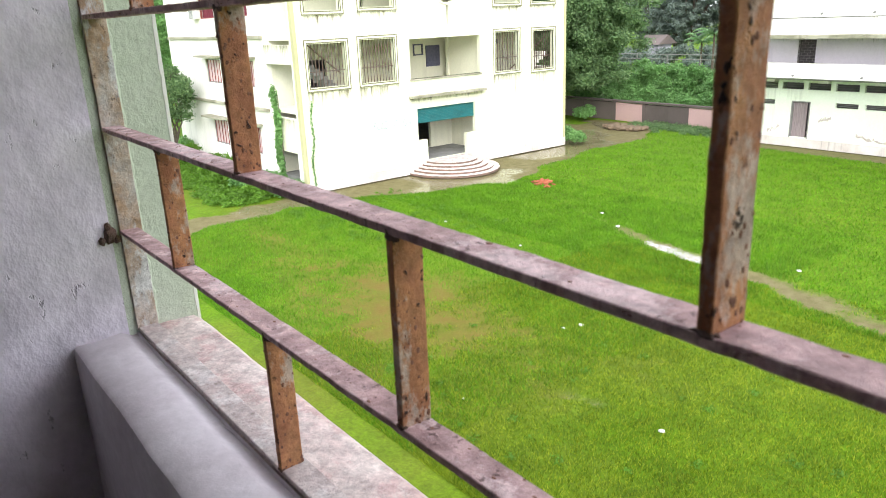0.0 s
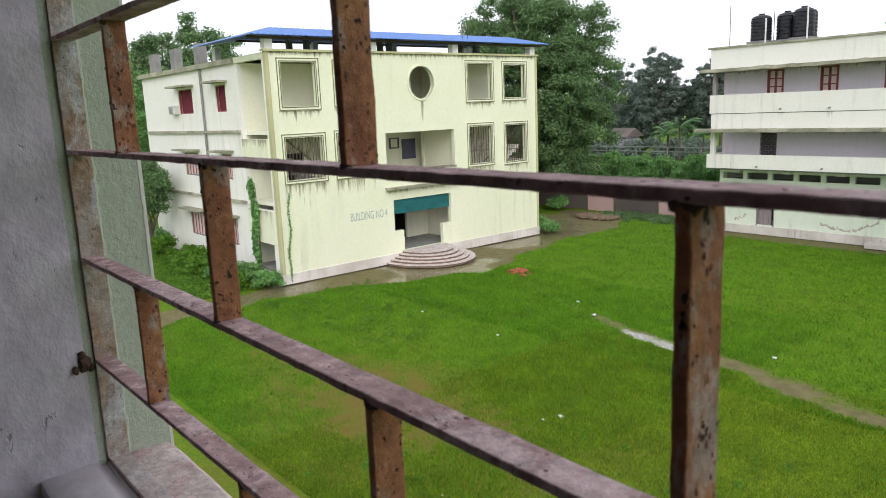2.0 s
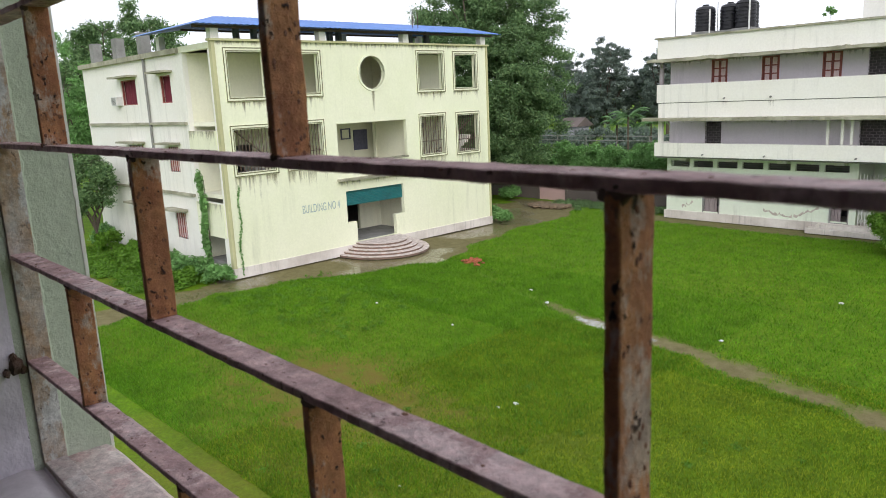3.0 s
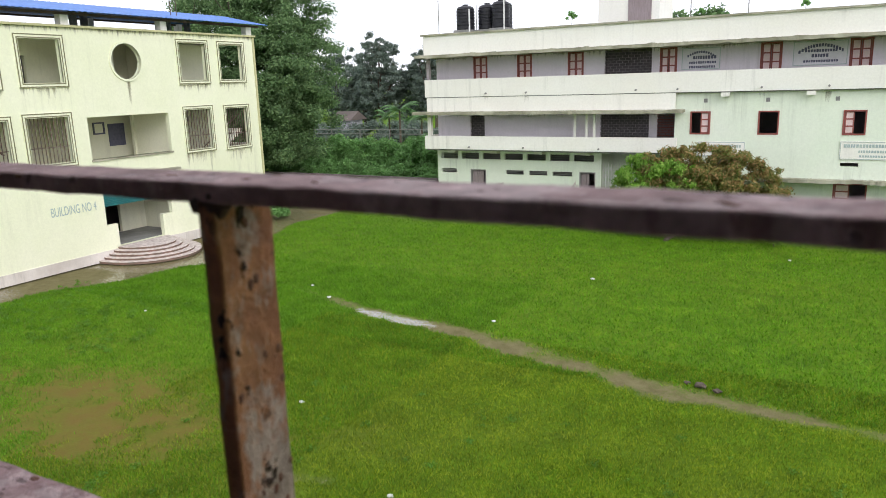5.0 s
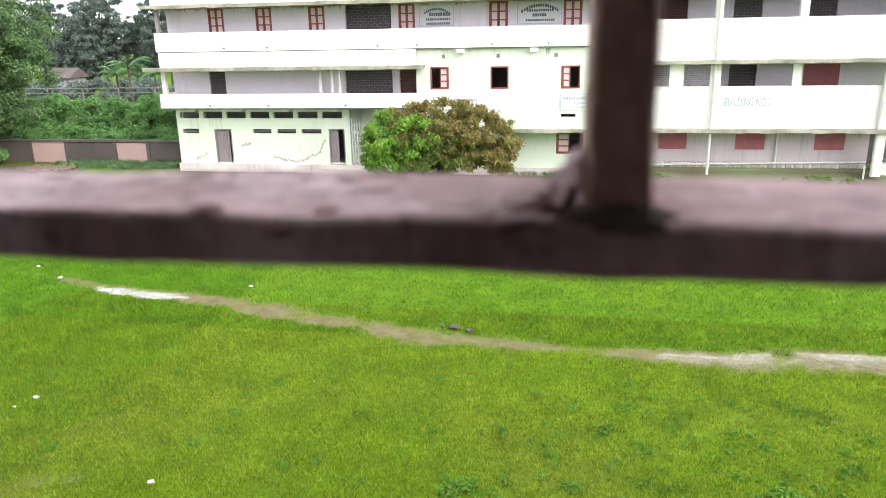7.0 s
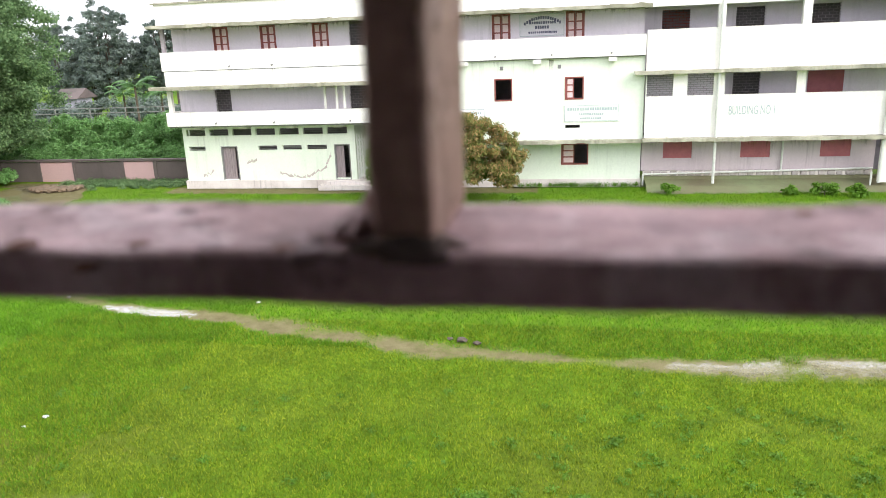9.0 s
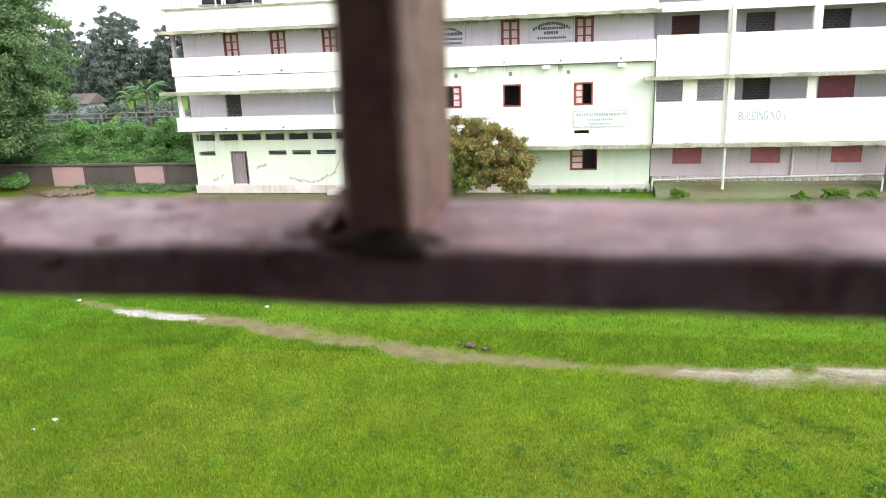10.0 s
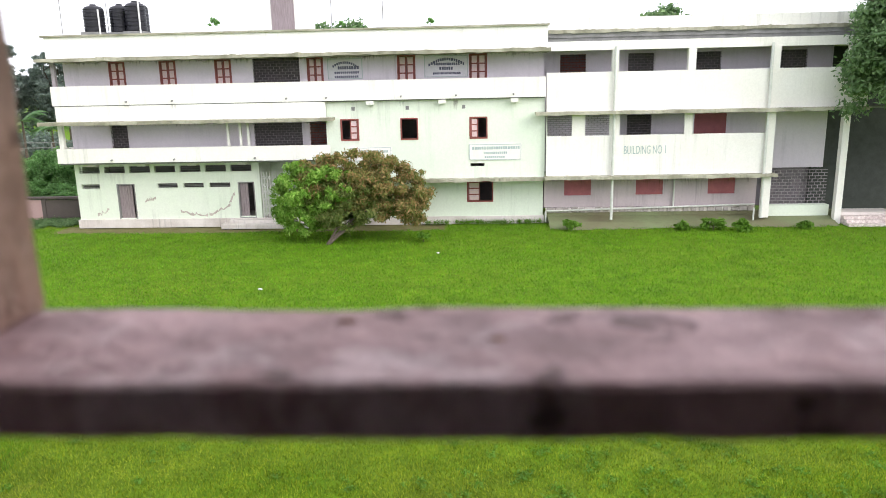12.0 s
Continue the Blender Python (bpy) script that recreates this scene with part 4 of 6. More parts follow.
# blue roof on short posts
def blue_roof():
    bm = bmesh.new()
    x0, x1, xr, y0, y1, ze, zr = BX + 0.55, BX - 6.4, BX - 2.9, BY0 - 1.0, BY1 + 0.75, 11.68, 12.42
    zb = 12.12
    n = 130
    cols = []
    for i in range(n + 1):
        y = y0 + (y1 - y0) * i / n
        w = 0.03 * (i % 2)
        hip = min(1.0, (y - y0) / 2.8)
        cols.append([bm.verts.new((x0, y, ze + w)), bm.verts.new((x0 + (xr - x0) * hip, y, ze + (zr - ze) * hip + w)), bm.verts.new((x1 + (xr - x1) * hip, y, ze + (zr - ze) * hip + w)), bm.verts.new((x1, y, ze + (zb - ze) * hip + w))])
    for a, b in zip(cols, cols[1:]):
        for k in range(3):
            bm.faces.new((a[k], b[k], b[k + 1], a[k + 1]))
    ext = bmesh.ops.extrude_face_region(bm, geom=bm.faces[:])
    bmesh.ops.translate(bm, verts=[v for v in ext["geom"] if isinstance(v, bmesh.types.BMVert)], vec=(0, 0, -0.02))
    return bm


roof = part("sheet_roof", blue_roof(), M_BLUE, b4, "blue corrugated sheet roof on short posts")
part("eave_beam", boxes((BX - 0.1, BX - 0.02, BY0 - 0.8, BY1 + 0.6, 11.56, 11.68)), M_IRON, roof)
part("eave_beam", boxes((BX - 6.0, BX - 5.9, BY0 + 1.4, BY1 + 0.6, 12.0, 12.1)), M_IRON, roof)
for y in (15.85, 21.67, 27.2, 33.4):
    part("roof_post", boxes((BX - 0.45, BX - 0.05, y - 0.2, y + 0.2, 11.1, 11.66)), M_CREAM, b4)
    part("roof_post", boxes((BX - 6.1, BX - 5.7, y - 0.15, y + 0.15, 10.95, 11.66 if y < 16 else 12.1)), M_CREAM, b4)
for y in (18.6, 19.6, 24.3, 24.9, 30.2, 31.6):
    part("roof_post", boxes((BX - 3.3, BX - 3.0, y - 0.12, y + 0.12, 11.0, 12.3)), M_GREYCON, b4)
for y in (28.6, 29.0):
    part("roof_mast", tube((BX - 1, y, 12.0), (BX - 1, y, 12.9), 0.02), M_IRON, b4)


def step_ring(k, riser):
    """One worn semicircular step: its riser, or the tread on top."""
    bm, cy, n = bmesh.new(), 24.3, 44
    r, z0, z1 = 3.35 - 0.36 * k, 0.12 * k - 0.02, 0.12 * (k + 1)
    low, top, lip = [], [], []
    for i in range(n + 1):
        a = -math.pi / 2 + math.pi * i / n
        w = 1 + 0.012 * noise.noise((k * 3.0, a * 4, 1))
        c, s = math.cos(a) * w, math.sin(a) * w
        low.append(bm.verts.new((BX + 0.06 + r * 0.9 * c, cy + r * 0.78 * s, z0)))
        top.append(bm.verts.new((BX + 0.06 + r * 0.9 * c, cy + r * 0.78 * s, z1 - 0.03)))
        lip.append(bm.verts.new((BX + 0.06 + (r + 0.03) * 0.9 * c, cy + (r + 0.03) * 0.78 * s, z1 - 0.03)))
    if riser:
        for i in range(n):
            bm.faces.new((low[i], low[i + 1], top[i + 1], top[i]))
        bmesh.ops.delete(bm, geom=lip, context="VERTS")
    else:
        up = [bm.verts.new((v.co.x, v.co.y, z1)) for v in lip]
        for i in range(n):
            bm.faces.new((lip[i], lip[i + 1], up[i + 1], up[i]))
            bm.faces.new((top[i], top[i + 1], lip[i + 1], lip[i]))
        bm.faces.new(up)
        bmesh.ops.delete(bm, geom=low, context="VERTS")
    return bm


entry = thing("entrance_steps", "worn pinkish semicircular cement entrance steps", "steps")
for k in range(5):
    part("riser", step_ring(k, True), M_RISER, entry, "dark brown riser")
    part("tread", step_ring(k, False), M_STEP, entry, "pale worn tread")

# ---- the long building at the far side of the yard ----
AY, AW, AG = 40.21, 41.71, 41.41
CY = AY + 0.3          # the mint centre wall stands back under the balcony band
long_a = thing("college_building", "long cream three-storey college building with white balcony bands", "building")


def band(parent, name, x0, x1, y0, y1, z0, z1, material, label=""):
    return part(name, boxes((x0, x1, y0, y1, z0, z1)), material, parent, label)


def rough_slab(x0, x1, y0, y1, z0, z1):
    """A thin weathered slab with a crumbled front edge."""
    bm = bmesh.new()
    n = int((x1 - x0) / 0.2)
    rows = []
    for i in range(n + 1):
        x = x0 + (x1 - x0) * i / n
        k = 0.07 * noise.noise((x * 1.3, z0, 2)) + 0.07 * noise.noise((x * 4, z0, 7))
        lip = 0.05 * noise.noise((x * 2.2, z0, 11)) - 0.02
        rows.append([bm.verts.new(p) for p in ((x, y1, z0), (x, y0 + k, z0 - 0.03 + lip), (x, y0 + k, z0 + 0.1 + abs(k)), (x, y1, z1))])
    for a, b in zip(rows, rows[1:]):
        for k in range(4):
            bm.faces.new((a[k], b[k], b[(k + 1) % 4], a[(k + 1) % 4]))
    bm.faces.new(rows[0])
    bm.faces.new(rows[-1])
    return bm


band(long_a, "roof_parapet", -23.45, 4.0, AY, AY + 0.15, 9.72, 10.85, M_CREAM, "cream roof parapet")
band(long_a, "roof_parapet", -23.45, -23.3, AY + 0.15, AY + 9, 9.72, 10.85, M_CREAM)
band(long_a, "parapet_cap", -23.6, 4.1, AY - 0.1, AY + 0.25, 10.85, 10.95, M_SLAB)
part("roof_slab", rough_slab(-23.9, 4.15, AY - 0.45, AY + 9.5, 9.58, 9.72), M_SLAB, long_a, "weathered projecting roof slab")
band(long_a, "balcony_band", -23.45, 3.95, AY, AY + 0.14, 7.16, 8.22, M_CREAM, "white balcony parapet of the top floor")
band(long_a, "balcony_band", -23.45, -23.31, AY + 0.14, AY + 1.5, 7.16, 8.22, M_CREAM)
band(long_a, "balcony_floor", -23.4, 3.9, AY + 0.14, AY + 9, 7.1, 7.28, M_GREYCON)
band(long_a, "fascia", -23.35, -8.1, AY + 0.03, AY + 0.16, 6.26, 7.12, M_CREAM, "cream fascia band")
part("sunshade", rough_slab(-24.1, -7.6, AY - 0.55, AY + 0.16, 6.14, 6.28), M_SLAB, long_a, "crumbling moss-edged sunshade")
band(long_a, "balcony_band", -23.55, -7.95, AY - 0.02, AY + 0.14, 3.96, 4.77, M_CREAM, "white balcony parapet of the middle floor")
band(long_a, "balcony_band", -23.55, -23.4, AY + 0.14, AY + 1.5, 3.96, 4.77, M_CREAM)
band(long_a, "balcony_floor", -23.5, -7.95, AY + 0.14, AY + 9, 3.86, 4.02, M_GREYCON)
band(long_a, "corner_post", -23.45, -23.2, AY + 0.2, AY + 0.45, 4.77, 6.2, M_CREAM)
band(long_a, "corner_post", -23.4, -23.2, AY + 0.2, AY + 0.4, 8.22, 9.6, M_BRICKGRILLE)
band(long_a, "end_wall", -23.4, -23.15, AW + 0.2, AY + 9, 0, 9.6, M_MINT)
band(long_a, "rear_wall", -23.4, 4, AY + 9, AY + 9.2, 0, 10.8, M_CREAM)

TOPW = [(-20.73, -19.8), (-17.78, -16.85), (-14.58, -13.65), (-9.3, -8.4), (-4.2, -3.2), (-0.17, 0.8)]
part("upper_wall", wall_panel("y", AW, 0.2, -23.4, 3.95, 7.28, 9.58, [(a, b, 8.05, 9.54) for a, b in TOPW] + [(-12.4, -9.75, 7.9, 9.54)]), M_LILAC, long_a, "lilac-white recessed upper wall")
part("middle_wall", wall_panel("y", AW, 0.2, -23.4, -8.0, 4.02, 6.3, [(-21.05, -20.05, 4.05, 5.95), (-12.6, -9.8, 4.5, 5.95), (-9.35, -8.4, 4.05, 5.95)]), M_LILAC, long_a, "lilac-white recessed middle wall")
# One dark sheet in place of rooms, giving the openings their shade.
band(long_a, "dim_room_sheet", -23, 30, AW + 3.0, AW + 3.15, 0.3, 9.5, M_DARK)
CW = [(-7.34, -6.33), (-4.0, -3.04), (-0.19, 0.79)]
part("centre_wall", wall_panel("y", CY, 0.2, -7.95, 3.95, 2.78, 7.14, [(a, b, 4.96, 6.14) for a, b in CW] + [(-0.16, 0.62, 3.42, 3.6)]), M_MINT, long_a, "pale mint centre wall")
part("centre_ledge", rough_slab(-8.0, 4.0, AY - 0.12, AG + 0.1, 2.66, 2.78), M_SLAB, long_a)
part("centre_return", boxes((-8.15, -7.95, CY, AW + 0.2, 2.78, 7.14)), M_MINT, long_a)
LOWD = [(-20.95, -19.86, 0.56, 2.59), (-13.72, -12.75, 0.6, 2.62)]
SLOTS = [(a, b, 2.33, 2.6) for a, b in ((-23.05, -21.96), (-18.5, -17.3), (-16.95, -15.75), (-15.42, -14.17))]
VENTS = [(-23.08 + 1.5 * i, -21.85 + 1.5 * i, 3.24, 3.62) for i in range(7)]
part("lower_wall", wall_panel("y", AG, 0.2, -23.35, -12.6, 0.5, 3.86, LOWD + SLOTS + VENTS), M_MINT, long_a, "pale mint ground-floor wall with cracked plaster")
part("lower_wall", wall_panel("y", AG, 0.2, -8.0, 3.95, 0.45, 2.7, [(-0.38, 1.1, 1.28, 2.47)]), M_MINT, long_a)
part("lower_return", boxes((-12.6, -12.4, AG, AG + 2.5, 0.5, 3.86), (-8.2, -8.0, AG, AG + 2.5, 0.5, 3.86), (-12.6, -8.0, AG + 2.4, AG + 2.6, 0.5, 3.86)), M_MINT, long_a)
part("plinth", boxes((-23.45, -8.1, AG - 0.12, AG + 2.5, 0.0, 0.5), (-8.1, 4.0, AG - 0.06, AG + 0.2, 0.0, 0.45)), M_BASE, long_a, "stained whitewashed plinth")
part("doorstep", soft_box(-14.6, -9.0, AG - 0.9, AG - 0.12, 0.0, 0.28, 0.03), M_BASE, long_a)
part("doorstep", soft_box(-14.2, -9.0, AG - 0.5, AG - 0.12, 0.28, 0.46, 0.03), M_BASE, long_a)


def crack(x0, z0, dx, dz, seed):
    """A peeled, cracked ridge of plaster that wanders over the wall."""
    bm, rnd, prev = bmesh.new(), random.Random(seed), None
    for i in range(14):
        x, z = x0 + dx * i / 13 + rnd.uniform(-0.06, 0.06), z0 + dz * i / 13 + rnd.uniform(-0.08, 0.08)
        w = rnd.uniform(0.02, 0.11)
        cur = [bm.verts.new((x, AG - 0.004, z - w)), bm.verts.new((x, AG - 0.02, z)), bm.verts.new((x, AG - 0.004, z + w))]
        if prev:
            for k in range(2):
                bm.faces.new((prev[k], cur[k], cur[k + 1], prev[k + 1]))
        prev = cur
    return bm


for c in ((-17.2, 0.9, 1.6, -0.25, 1), (-15.6, 0.65, 1.3, 0.6, 2), (-14.3, 1.25, 0.35, 0.8, 3), (-19.3, 1.6, 0.6, 0.15, 4), (-22.3, 0.75, 0.7, 0.3, 5)):
    part("peeled_plaster", crack(*c), M_PEEL, long_a, "peeling cracked plaster")


def shutter_window(parent, x0, x1, z0, z1, y, left="closed", right="closed", name="window"):
    w = part(name, frame_ring("y", y - 0.03, 0.16, x0 + 0.06, x1 - 0.06, z0 + 0.06, z1 - 0.06, 0.07), M_RED, parent, "red-framed wooden window")
    xm = (x0 + x1) / 2
    for a, b, state in ((x0 + 0.07, xm - 0.015, left), (xm + 0.015, x1 - 0.07, right)):
        if state == "open":
            continue
        za, zb = z0 + 0.07, z1 - 0.07
        panes = [(za + (zb - za) * k / 3 + 0.035, za + (zb - za) * (k + 1) / 3 - 0.035) for k in range(3)]
        part("shutter_leaf", wall_panel("y", y + 0.03, 0.05, a, b, za, zb, [(a + 0.055, b - 0.055, p, q) for p, q in panes]), M_RED, w)
        for p, q in panes:
            part("panel", boxes((a + 0.055, b - 0.055, y + 0.055, y + 0.07, p, q)), M_PALEPANE, w, "faded pink shutter panel")
    return w


for a, b in TOPW:
    shutter_window(long_a, a, b, 8.05, 9.54, AW)
for (a, b), st in zip(CW, (("open", "closed"), ("open", "open"), ("closed", "open"))):
    shutter_window(long_a, a, b, 4.96, 6.14, CY, *st)
shutter_window(long_a, -0.38, 1.1, 1.28, 2.47, AG, "closed", "open")


def lattice(parent, x0, x1, z0, z1, y, pitch=0.14, material=None):
    """A staggered brick-pattern screen."""
    bm = bmesh.new()
    rows = max(2, int((z1 - z0) / pitch))
    dz = (z1 - z0) / rows
    for r in range(rows + 1):
        add_box(bm, x0, x1, y, y + 0.06, z0 + dz * r - 0.014, z0 + dz * r + 0.014)
    cols = max(2, int((x1 - x0) / 0.3))
    dx = (x1 - x0) / cols
    for r in range(rows):
        for c in range(cols + 1):
            x = x0 + dx * (c + 0.5 * (r % 2))
            if x < x1:
                add_box(bm, x - 0.012, x + 0.012, y + 0.003, y + 0.057, z0 + dz * r + 0.014, z0 + dz * (r + 1) - 0.014)
    return part("lattice_screen", bm, material or M_BRICKGRILLE, parent, "grey lattice screen over a dark opening")


lattice(long_a, -12.4, -9.75, 7.9, 9.54, AW + 0.05)
lattice(long_a, -21.05, -20.05, 4.05, 5.95, AW + 0.05)
lattice(long_a, -12.6, -9.8, 4.5, 5.95, AW + 0.05)
lattice(long_a, -9.35, -8.4, 4.05, 5.95, AW + 0.05, material=M_RED)
for x in (-13.8, -13.1, -12.65):
    band(long_a, "verandah_post", x, x + 0.12, AY + 0.3, AY + 0.42, 4.77, 6.2, M_CREAM)
for x0, x1, z0, z1 in LOWD:
    d = part("door", frame_ring("y", AG - 0.01, 0.18, x0 + 0.06, x1 - 0.06, z0 - 0.06, z1 - 0.06, 0.06), M_GREYCON, long_a, "dim doorway with grey frame")
    part("door_leaf", boxes(*[(x0 + 0.08 + 0.16 * i, x0 + 0.225 + 0.16 * i, AG + 0.14, AG + 0.18, z0, z1 - 0.1) for i in range(5 if x0 < -18 else 3)]), M_DOOR, d)
for x0, x1, z0, z1 in SLOTS + VENTS:
    part("vent_slats", boxes(*[(x0, x1, AG + 0.1, AG + 0.16, z0 + (z1 - z0) * k / 3 - 0.012, z0 + (z1 - z0) * k / 3 + 0.012) for k in (1, 2)]), M_GREYCON, long_a)
for i in range(4):
    x = -22.3 + 2.95 * i
    part("bracket", boxes((x, x + 0.5, AG - 0.5, AG, 3.66, 3.84)), M_CREAM, long_a)
# collapsible gate
gate = part("collapsible_gate", boxes(*[(-12.3 + 0.16 * i, -12.27 + 0.16 * i, AG - 0.02, AG + 0.02, 0.5, 3.2) for i in range(10)]), M_WHITE, long_a, "white collapsible iron gate")
bm = bmesh.new()
for i in range(9):
    for k in range(6):
        x, z = -12.285 + 0.16 * i, 0.6 + 0.42 * k
        add_tube(bm, (x, AG, z), (x + 0.16, AG, z + 0.3), 0.012, seg=4)
        add_tube(bm, (x, AG, z + 0.3), (x + 0.16, AG, z), 0.012, seg=4)
part("gate_lattice", bm, M_WHITE, gate)
for x in (-5.61, -1.66, 2.26):
    part("bracket", boxes((x - 0.2, x + 0.2, AY - 0.1, CY, 6.9, 7.1)), M_CREAM, long_a)
for x in (-6.6, -3.6, -0.5):
    part("air_vent", boxes((x - 0.09, x + 0.09, CY - 0.02, CY + 0.03, 6.6, 6.8)), M_GREYCON, long_a)
for x in (-19.2, -16.6, -10.2, -8.0, -3.9, -0.9, 2.2):
    part("drain_spout", tube((x, AY - 0.12, 7.32), (x, AY + 0.02, 7.34), 0.05), M_GREYCON, long_a)
for x in (-20.4, -16.8, -12.2):
    part("drain_spout", tube((x, AY - 0.14, 4.1), (x, AY, 4.12), 0.05), M_GREYCON, long_a)


def sign(x0, x1, z0, z1, y, rows, edge=0.05, board=None, ink=None, arch=0.0):
    board, ink = board or M_SIGN, ink or M_INK
    s = thing("sign_board", "painted white sign board with dark lettering rows on the wall", "sign")
    part("board", boxes((x0, x1, y - 0.04, y - 0.003, z0, z1)), board, s)
    part("border", frame_ring("y", y - 0.05, 0.03, x0 + edge, x1 - edge, z0 + edge, z1 - edge, edge * 0.6), M_BLUEINK, s)
    rnd = random.Random(int(x0 * 10))
    for k, (a, b, zc, h) in enumerate(rows):
        bars, x = [], x0 + a * (x1 - x0)
        while x < x0 + b * (x1 - x0):
            w = rnd.uniform(0.25, 0.5) * h + 0.04
            u = 2 * ((x - x0) / (x1 - x0) - (a + b) / 2) / (b - a)
            zz = z0 + zc * (z1 - z0) - (arch * u * u if k == 0 else 0)
            bars.append((x, x + w, y - 0.05, y - 0.042, zz - h / 2, zz + h / 2))
            x += w + 0.03
        tagged(part("writing", boxes(*bars), ink, s), kind="stuff")


sign(-8.15, -6.15, 8.3, 9.45, AW, [(0.15, 0.8, 0.8, 0.12), (0.3, 0.85, 0.55, 0.17), (0.2, 0.85, 0.32, 0.12), (0.2, 0.85, 0.12, 0.12)], arch=0.2)
sign(-2.7, -0.25, 8.3, 9.5, AW, [(0.1, 0.9, 0.82, 0.15), (0.22, 0.78, 0.6, 0.13), (0.35, 0.66, 0.4, 0.16), (0.2, 0.8, 0.18, 0.11)], arch=0.3)
sign(-0.24, 2.67, 3.76, 4.66, CY, [(0.06, 0.94, 0.75, 0.16), (0.28, 0.7, 0.45, 0.12), (0.3, 0.68, 0.2, 0.1)], board=M_CREAM, ink=M_BLUEINK)
sign(-6.9, -4.55, 3.8, 4.58, CY, [(0.08, 0.9, 0.7, 0.14), (0.25, 0.75, 0.35, 0.12)], board=M_CREAM, ink=M_BLUEINK)

# roof of the long building
part("roof_deck", boxes((-23.3, 4.0, AY + 0.15, AY + 9, 9.72, 9.9)), M_GREYCON, long_a)
band(long_a, "stair_room", -13.6, -10.0, AY + 4, AY + 7.5, 9.9, 14.2, M_CREAM, "cream stair room on the roof")
band(long_a, "stair_room_door", -11.8, -10.45, AY + 3.95, AY + 4.02, 9.9, 13.6, M_DOOR)
band(long_a, "stair_room_roof", -13.9, -9.7, AY + 3.7, AY + 7.8, 14.2, 14.35, M_SLAB)


def tank(x, y, r, h):
    t = thing("water_tank", "black ribbed plastic roof water tank", "water tank", "roof water tanks")
    bm = bmesh.new()
    prof = [(0.96, 0), (1.0, 0.05)]
    for k in range(6):
        z = 0.08 + 0.12 * k
        prof += [(1.0, z), (1.0, z + 0.07), (0.95, z + 0.085), (0.95, z + 0.11)]
    prof += [(0.98, 0.82), (0.8, 0.9), (0.3, 0.96), (0.3, 1.0), (0.0, 1.0)]
    rings = []
    for q, z in prof:
        rings.append([bm.verts.new((x + r * q * math.cos(2 * math.pi * i / 24), y + r * q * math.sin(2 * math.pi * i / 24), 11.35 + h * z)) for i in range(24)])
    for a, b in zip(rings, rings[1:]):
        for i in range(24):
            bm.faces.new((a[i], a[(i + 1) % 24], b[(i + 1) % 24], b[i]))
    bmesh.ops.remove_doubles(bm, verts=bm.verts[:], dist=0.0005)
    part("barrel", bm, M_TANK, t, smooth=False)
    part("stand", boxes((x - r, x + r, y - r, y + r, 11.2, 11.35), (x - r, x - r + 0.12, y - r, y - r + 0.12, 9.9, 11.2), (x + r - 0.12, x + r, y - r, y - r + 0.12, 9.9, 11.2), (x - r, x - r + 0.12, y + r - 0.12, y + r, 9.9, 11.2), (x + r - 0.12, x + r, y + r - 0.12, y + r, 9.9, 11.2)), M_GREYCON, t)
    return t


for x, y, h in ((-22.5, 44.2, 1.6), (-21.25, 44.9, 1.65), (-20.05, 44.4, 1.75), (-20.6, 46.0, 1.85)):
    tank(x, y, 0.6, h)
for k, (x, y, z0, z1) in enumerate(((-19.55, 43.75, 9.9, 13.0), (-21.9, 43.55, 9.9, 12.6))):
    tagged(mesh_ob("tank_pipe", tube((x, y, z0), (x, y, z1), 0.05), M_WHITE), "white plastic pipe rising beside the roof tanks", "pipe", "tank pipes")
for x, y, z1 in ((-23.3, 42, 13.4), (-22.6, 46, 13.2), (-5.2, 44, 14.5), (-8.6, 46, 13.5)):
    mast = tagged(mesh_ob("roof_mast", tube((x, y, 9.8), (x, y, z1), 0.025), M_GREYCON), "thin iron mast standing on the roof", "mast", "roof masts")

# ---- the lower wing that continues the row ----
wing = thing("college_wing", "cream college wing with open balconies and red shutters", "building")
W0, W1 = 4.0, 30.0
WW = AW + 0.9          # the deep balcony wall
band(wing, "roof_beam", W0, W1, AY + 0.05, AY + 0.25, 9.52, 10.0, M_CREAM, "cream roof beam")
band(wing, "roof_parapet", W0 + 0.1, W1, AY + 0.9, AY + 1.05, 10.0, 11.25, M_CREAM, "grey-white roof parapet")
band(wing, "roof_deck", W0, W1, AY + 0.25, AY + 9, 9.75, 9.95, M_GREYCON)
band(wing, "parapet_base", W0 + 0.1, W1, AY + 0.7, AY + 0.9, 9.95, 10.5, M_GREYCON, "grey unpainted parapet base")
part("parapet_slab", rough_slab(W0 + 0.1, W1, AY + 0.6, AY + 0.9, 10.5, 10.58), M_SLAB, wing)
band(wing, "parapet_rail", W0 + 0.1, W1, AY + 0.64, AY + 0.7, 10.22, 10.28, M_GREYCON)
band(wing, "balcony_band", W0, 20.9, AY + 0.05, AY + 0.2, 6.35, 8.4, M_CREAM, "cream balcony parapet")
part("sunshade", rough_slab(3.4, 20.9, AY - 0.5, AY + 0.2, 6.22, 6.35), M_SLAB, wing, "mossy sunshade ledge")
part("middle_band", wall_panel("y", AY + 0.05, 0.15, W0, 16.2, 2.85, 6.22, [(4.05, 5.38, 5.03, 6.15), (6.1, 7.4, 5.03, 6.15), (7.95, 11.42, 5.03, 6.15), (11.86, 15.8, 5.03, 6.15)]), M_CREAM, wing, "cream middle wall with wide openings")
part("sunshade", rough_slab(3.9, 16.4, AY - 0.4, AG + 0.1, 2.72, 2.85), M_SLAB, wing)
